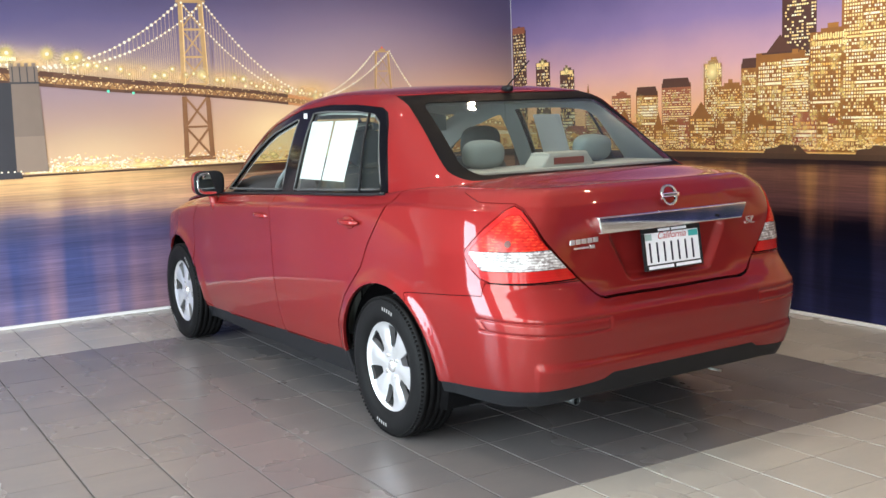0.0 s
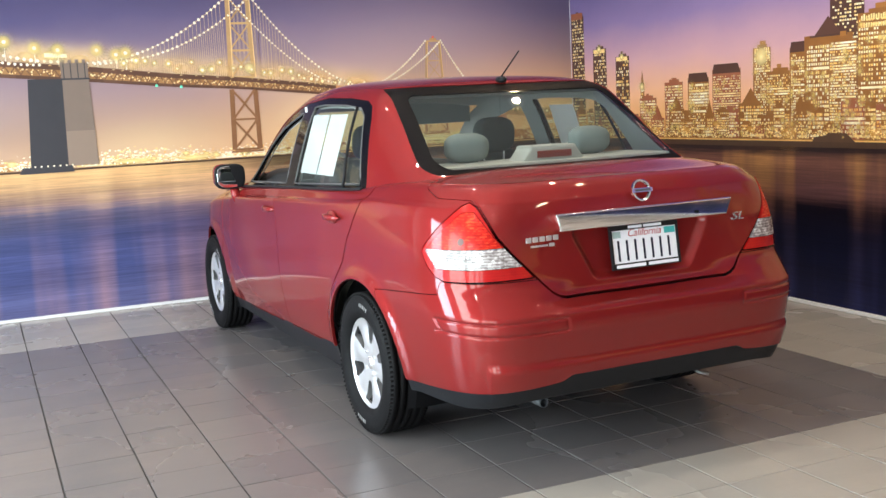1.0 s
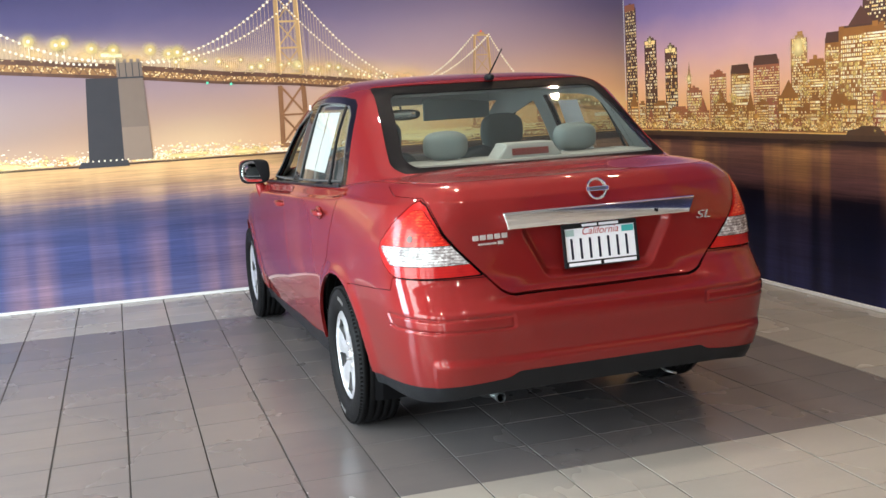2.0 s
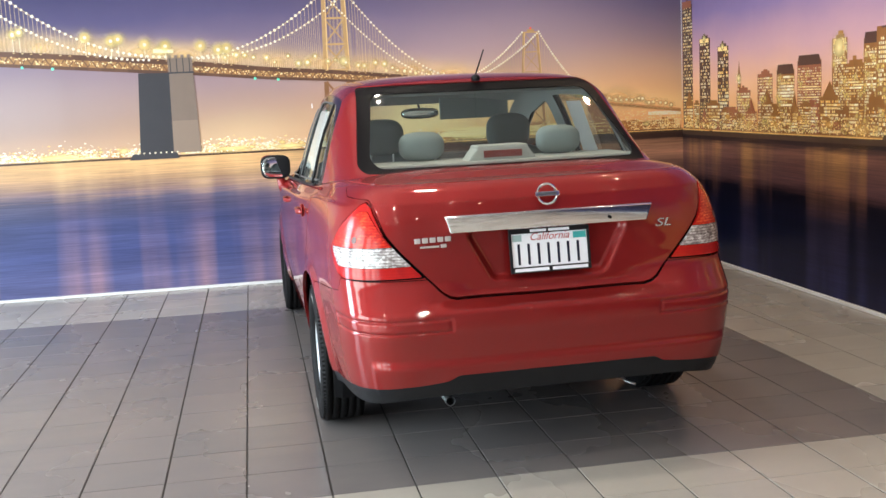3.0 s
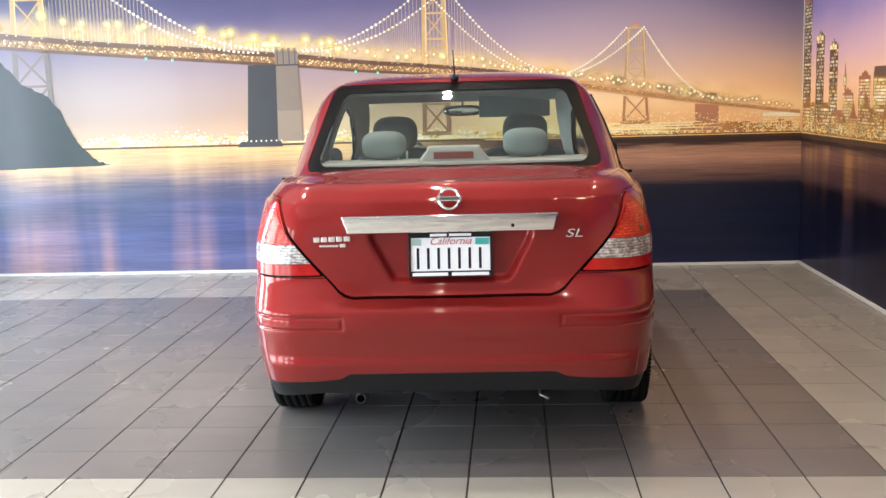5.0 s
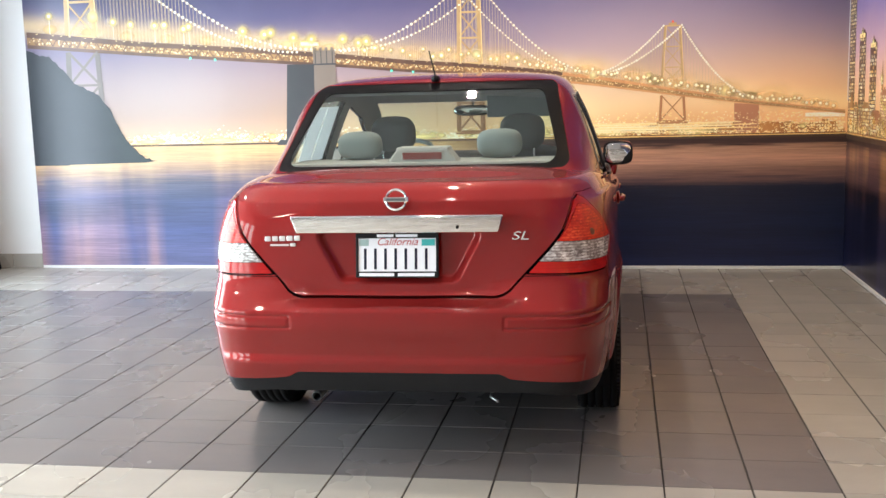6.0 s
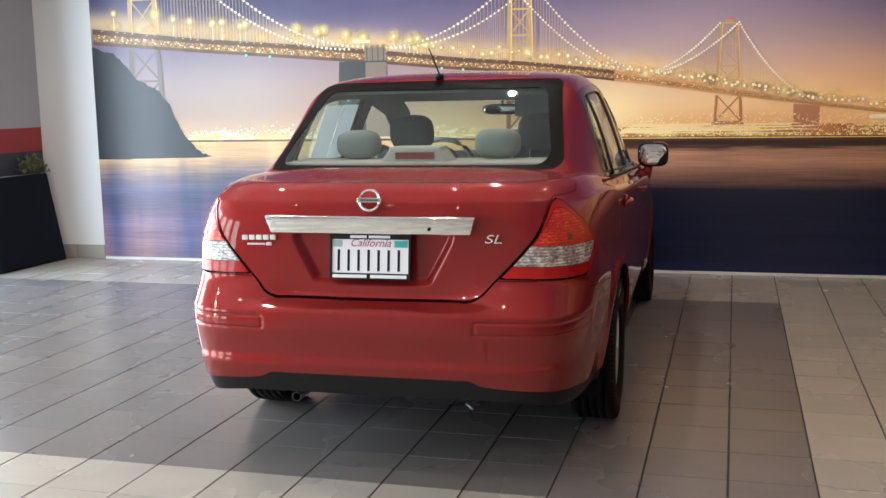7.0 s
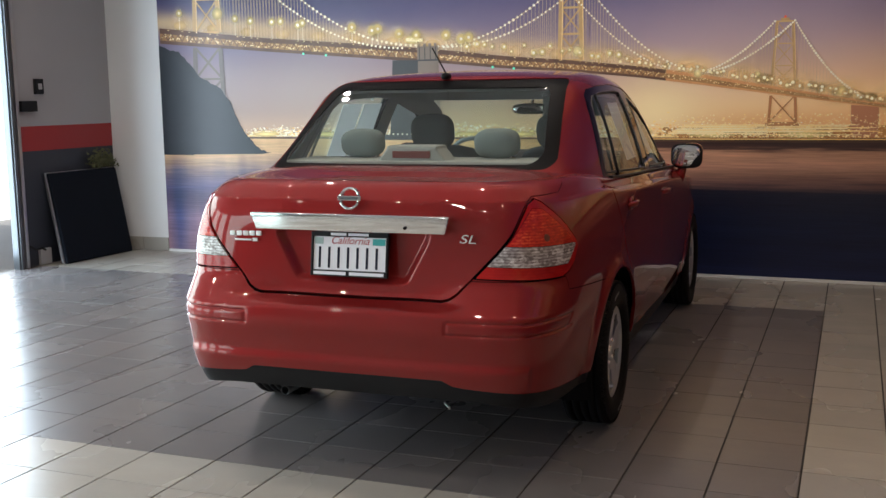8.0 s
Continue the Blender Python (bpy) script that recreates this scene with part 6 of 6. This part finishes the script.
# door mirrors
for s in (-1, 1):
    mr = new("door_mirror")
    mr.parent = car
    mr.matrix_local = pose(s * 0.872, 1.90, 1.035)
    body_m = pillow(0.090, 0.060, 0.072, 3.6, 28, 18)
    for q in body_m.verts:
        if q.co.y < -0.02:
            q.co.y = -0.02 - (q.co.y + 0.02) * 0.02
        q.co.z += 0.02 * (q.co.x * s) / 0.09 * 0.3
    part("housing", body_m, RED, mr, smooth=True)
    bez = pillow(0.091, 0.010, 0.073, 3.6, 28, 18)
    part("bezel", moved(bez, pose(0, -0.026, 0)), BLACK_PLASTIC, mr, smooth=True)
    gl = pillow(0.080, 0.004, 0.062, 3.8, 28, 10)
    part("mirror_glass", moved(gl, pose(0, -0.035, 0, 2 if s > 0 else -3, 0, 3 if s > 0 else 9)), MIRROR, mr, "silver mirror glass", True)
    part("foot", tube([(-s * 0.060, 0.005, -0.170), (-s * 0.038, 0.004, -0.120), (-s * 0.022, 0.0, -0.05)], 0.032, 12, 0.8), RED, mr, smooth=True)

# exhaust, tow eye
part("exhaust_pipe", join(lathe([(0.017, -0.83), (0.0195, -0.83), (0.0195, -0.45), (0.014, -0.45), (0.0165, -0.82)], 20, "y", True)), JAMB, car, "dull steel exhaust tip", True).matrix_local = pose(-0.376, 0.115, 0.235)
part("tow_eye", tube([(0.33, -0.70, 0.27), (0.33, -0.76, 0.258), (0.36, -0.79, 0.250)], 0.006, 8), ALUMINIUM, car, "bare steel tow eye", True)

# ---- cabin ----
def seat(x, y, width, label, back_h, dark):
    st = new("seat")
    st.parent = car
    st["label"] = label
    st.matrix_local = pose(x, y, 0.0)
    part("cushion", moved(pillow(width / 2, 0.27, 0.09, 5), pose(0, 0.1, 0.52)), FABRIC, st, smooth=True)
    part("backrest", moved(pillow(width / 2, 0.075, back_h / 2, 5), pose(0, -0.20, 0.52 + back_h / 2, 12)), FABRIC_DARK if dark else FABRIC, st, smooth=True)
    return st


def headrest(st, x, y, z, wide, high, mat):
    h = part("headrest", moved(pillow(wide / 2, 0.055, high / 2, 3.0, 24, 16), pose(x, y, z, 8)), mat, st, "padded cloth headrest", True)
    for q in (-0.06, 0.06):
        part("post", tube([(x + q, y, z - high / 2 + 0.01), (x + q, y + 0.01, z - high / 2 - 0.08)], 0.005), BADGE, h)


for x in (-0.36, 0.36):
    st = seat(x * 0.97, 1.25, 0.50, "grey cloth front seat", 0.62, True)
    headrest(st, 0, -0.34, 1.215, 0.24, 0.19, FABRIC_DARK)
bench = seat(0, 0.30, 1.26, "grey cloth rear bench", 0.56, False)
for x in (-0.315, 0.315):
    headrest(bench, x, -0.345, 1.200, 0.20, 0.125, FABRIC)
part("parcel_shelf", box(-0.585, 0.585, -0.30, 0.02, 1.108, 1.136, 0.008), TRIM, car, "pale grey parcel shelf")
br = new("brake_light")
br.parent = car
bm = box(-0.16, 0.16, -0.25, -0.12, 1.115, 1.198, 0.014)
for q in bm.verts:
    if q.co.z > 1.145:
        q.co.x *= 0.72
part("housing", bm, TRIM, br, "pale brake light housing")
part("lens", box(-0.085, 0.085, -0.255, -0.24, 1.146, 1.176, 0.003), material("dark_red_lens", (0.18, 0.03, 0.025), 0.3), br, "dark red brake lens")
DASH = material("dash_plastic", (0.035, 0.036, 0.038), 0.6, vary=0.2, bump=0.0006, grain=300)
part("dashboard", moved(pillow(0.68, 0.24, 0.17, 5), pose(0, 1.95, 0.89)), DASH, car, "dark grey dashboard", True)
sw = new("steering_wheel")
sw.parent = car
sw.matrix_local = pose(-0.36, 1.68, 0.985, 25)
ring = []
for k in range(33):
    a = 2 * math.pi * k / 32
    ring.append((0.18 * math.cos(a), 0, 0.18 * math.sin(a)))
part("wheel_rim", tube(ring, 0.014, 10), FABRIC, sw, smooth=True)
part("hub", join(moved(pillow(0.07, 0.03, 0.06, 3), pose(0, 0, -0.01)), box(-0.17, 0.17, -0.008, 0.008, -0.018, 0.012, 0.004), box(-0.015, 0.015, -0.008, 0.008, -0.17, 0.0, 0.004)), FABRIC_DARK, sw, smooth=True)
rv = new("inner_mirror")
rv.parent = car
part("mirror_case", moved(pillow(0.115, 0.016, 0.032, 3.2), pose(0, 1.62, 1.322)), BLACK_PLASTIC, rv, smooth=True)
part("mirror_glass", moved(pillow(0.106, 0.003, 0.025, 3.4), pose(0, 1.603, 1.322, 1, 0, -3)), MIRROR, rv, "silver mirror glass", True)
part("arm", tube([(0, 1.625, 1.342), (0, 1.68, 1.41)], 0.008), BLACK_PLASTIC, rv)
part("sun_visor", box(0.10, 0.52, 1.50, 1.52, 1.28, 1.41, 0.006), FABRIC, car, "grey sun visor folded down")
for s in (-1, 1):
    part("door_card", box(s * 0.70 - 0.02, s * 0.70 + 0.02, 0.46, 2.0, 0.35, 0.99, 0.015), TRIM, car, "beige inner door trim")
# price sheets behind the left rear pane
sh = new("price_sheet")
sh.parent = car
for y0, y1, dy in ((0.465, 0.689, -0.02), (0.711, 0.940, -0.03)):
    bm = bmesh.new()
    pts = [(y0, 1.368), (y1, 1.368), (y1 + dy, 1.088), (y0 + dy, 1.088)]
    vs = [bm.verts.new((-(0.806 - (z - 1.03) * 0.36 - 0.028), y, z)) for y, z in pts]
    f = bm.faces.new(vs)
    ext = bmesh.ops.extrude_face_region(bm, geom=[f])
    for q in ext["geom"]:
        if isinstance(q, bmesh.types.BMVert):
            q.co.x += 0.0012
    bmesh.ops.recalc_face_normals(bm, faces=bm.faces[:])
    part("sheet", bm, PAPER, sh, "white paper price sheet")
bm = bmesh.new()
vs = [bm.verts.new(((0.806 - (z - 1.03) * 0.36 - 0.030), y, z)) for y, z in ((0.60, 1.36), (0.83, 1.36), (0.84, 1.09), (0.61, 1.09))]
f = bm.faces.new(vs)
for q in bmesh.ops.extrude_face_region(bm, geom=[f])["geom"]:
    if isinstance(q, bmesh.types.BMVert):
        q.co.x -= 0.0012
bmesh.ops.recalc_face_normals(bm, faces=bm.faces[:])
part("sheet", bm, PAPER, sh, "white paper sheet on the far pane")
part("label", box(-0.705, -0.703, 0.90, 0.935, 1.385, 1.41), PAPER, sh, "small white label")

# ---- things by the west wall ----
bd = thing("display_board", "black folded display board leaning against the charcoal wall", "board", (-2.02, 7.60, 0))
bm = box(-0.018, 0.028, -0.435, 0.40, 0.0, 0.80, 0.020, 4)
part("panel", bm, BOARD, bd)
edge = join(box(-0.026, -0.004, -0.447, 0.40, 0.004, 0.808, 0.009, 3))
part("edge_trim", edge, ALUMINIUM, bd, "thin pale metal edging")
part("rear_leaf", box(-0.062, -0.034, -0.420, 0.38, 0.0, 0.77, 0.008, 3), BOARD, bd, "second black leaf folded behind")
part("rear_edge", box(-0.052, -0.040, -0.428, 0.38, 0.002, 0.775, 0.004, 2), ALUMINIUM, bd, "thin pale metal edging")
bd.matrix_world = pose(-2.02, 7.60, 0.0, 0, -11, -3)
# dry plant lying on the board's top edge against the wall
pl = thing("dried_plant", "small dry green plant bundle on top of the board", "plant", (-2.165, 7.86, 0.79))
rp = random.Random(3)
bm = bmesh.new()
for k in range(420):
    a, e = rp.uniform(0, 2 * math.pi), rp.uniform(-0.1, 1.3)
    r = rp.uniform(0.02, 0.145)
    c = Vector((0.4 * r * math.cos(a) * math.cos(e), r * 1.5 * math.sin(a) * math.cos(e), 0.02 + r * math.sin(e) * 1.15))
    d = Vector((rp.uniform(-1, 1), rp.uniform(-1, 1), rp.uniform(-0.4, 1))).normalized()
    w = d.orthogonal().normalized() * rp.uniform(0.008, 0.014)
    L = rp.uniform(0.02, 0.045)
    bend = Vector((0, 0, -0.008))
    q = [bm.verts.new(p) for p in (c, c + d * L * 0.5 + w + bend, c + d * L, c + d * L * 0.5 - w + bend)]
    bm.faces.new(q)
part("foliage", bm, LEAF, pl, "dry crinkled leaves")
for k in range(5):
    part("stem", tube([(0.0, -0.10 + 0.05 * k, 0.004), (0.01, -0.06 + 0.05 * k, 0.05), (0.0, -0.03 + 0.05 * k, 0.09)], 0.003, 6), LEAF, pl)
# door gear on the grey wall
sw1 = thing("wall_switch", "black door switch box with a pale key", "switch", (LEFT, 7.17, 1.53))
part("case", box(0.0, 0.035, -0.045, 0.045, -0.065, 0.065, 0.006), BLACK_PLASTIC, sw1)
part("key", box(0.033, 0.040, -0.022, 0.022, -0.025, 0.025, 0.004), GREY_PAINT, sw1, "pale grey push key")
sw2 = thing("door_sensor", "black sensor box beside the door frame", "sensor", (LEFT, 7.02, 1.365))
part("case", box(0.0, 0.05, -0.09, 0.09, -0.045, 0.045, 0.006), BLACK_PLASTIC, sw2)
part("bracket", box(0.0, 0.012, 0.09, 0.13, -0.03, 0.03, 0.002), ALUMINIUM, sw2)
# pale skirting tile and black latch at the wall's foot
ck = thing("wall_box", "small grey skirting tile and black latch low on the charcoal wall", "box", (LEFT, 7.02, 0.10))
part("case", box(0.0, 0.03, 0.03, 0.16, -0.095, 0.04, 0.004), GREY_PAINT, ck)
part("latch", tube([(0.004, -0.09, 0.09), (0.05, -0.05, 0.05), (0.06, 0.02, 0.055), (0.05, 0.06, 0.035), (0.028, 0.09, 0.03)], 0.010, 8), BLACK_PLASTIC, ck)

# ---- floor tiles, one slab each ----
def tile_mesh(name, mat):
    bm = bmesh.new()
    hx, hy, ex, ey = TILE / 2 - 0.0030, TILE / 2 - 0.0014, 0.0012, 0.0010
    lo = [bm.verts.new((sx * hx, sy * hy, -0.0035)) for sx, sy in ((-1, -1), (1, -1), (1, 1), (-1, 1))]
    hi = [bm.verts.new((sx * (hx - ex), sy * (hy - ey), 0.0)) for sx, sy in ((-1, -1), (1, -1), (1, 1), (-1, 1))]
    bm.faces.new(hi)
    for i in range(4):
        bm.faces.new((lo[i], lo[(i + 1) % 4], hi[(i + 1) % 4], hi[i]))
    me = bpy.data.meshes.new(name)
    bm.to_mesh(me)
    bm.free()
    me.materials.append(mat)
    return me


slab_dark, slab_light = tile_mesh("dark_tile", TILE_DARK), tile_mesh("light_tile", TILE_LIGHT)
rest = {True: [], False: []}
rt = random.Random(5)
for i in range(-22, 4):
    for j in range(-26, 16):
        x, y = TX + (i + 0.5) * TILE, TY + (j + 0.5) * TILE
        x0, x1 = max(x - TILE / 2, LEFT), min(x + TILE / 2, RIGHT)
        y0, y1 = max(y - TILE / 2, NEAR), min(y + TILE / 2, BACK)
        if x1 - x0 < 0.03 or y1 - y0 < 0.03:
            continue
        dark = i < 0 and 0 <= j < 12
        whole = x1 - x0 > TILE - 0.001 and y1 - y0 > TILE - 0.001
        near = -1 <= j <= 12 and -14 <= i <= 2 and whole and not (3 < j < 12 and -7 < i < -3)
        dz = rt.uniform(-0.0004, 0.0004)
        if near:
            ob = new("tile", slab_dark if dark else slab_light)
            ob.matrix_world = pose(x, y, dz, rt.uniform(-0.05, 0.05), rt.uniform(-0.05, 0.05), 0)
            ob.parent = floor
        else:
            rest[dark].append((x0 + 0.0030, x1 - 0.0030, y0 + 0.0014, y1 - 0.0014, dz))
for dark, items in rest.items():
    vs, fs = [], []
    e = 0.0012
    for x0, x1, y0, y1, dz in items:
        n = len(vs)
        vs += [(x0, y0, -0.0035), (x1, y0, -0.0035), (x1, y1, -0.0035), (x0, y1, -0.0035), (x0 + e, y0 + e, dz), (x1 - e, y0 + e, dz), (x1 - e, y1 - e, dz), (x0 + e, y1 - e, dz)]
        fs += [(n + 4, n + 5, n + 6, n + 7)] + [(n + k, n + (k + 1) % 4, n + 4 + (k + 1) % 4, n + 4 + k) for k in range(4)]
    me = bpy.data.meshes.new("tiles")
    me.from_pydata(vs, [], fs)
    me.materials.append(TILE_DARK if dark else TILE_LIGHT)
    ob = new("tiles", me)
    ob.parent = floor
    ob["kind"] = "stuff"
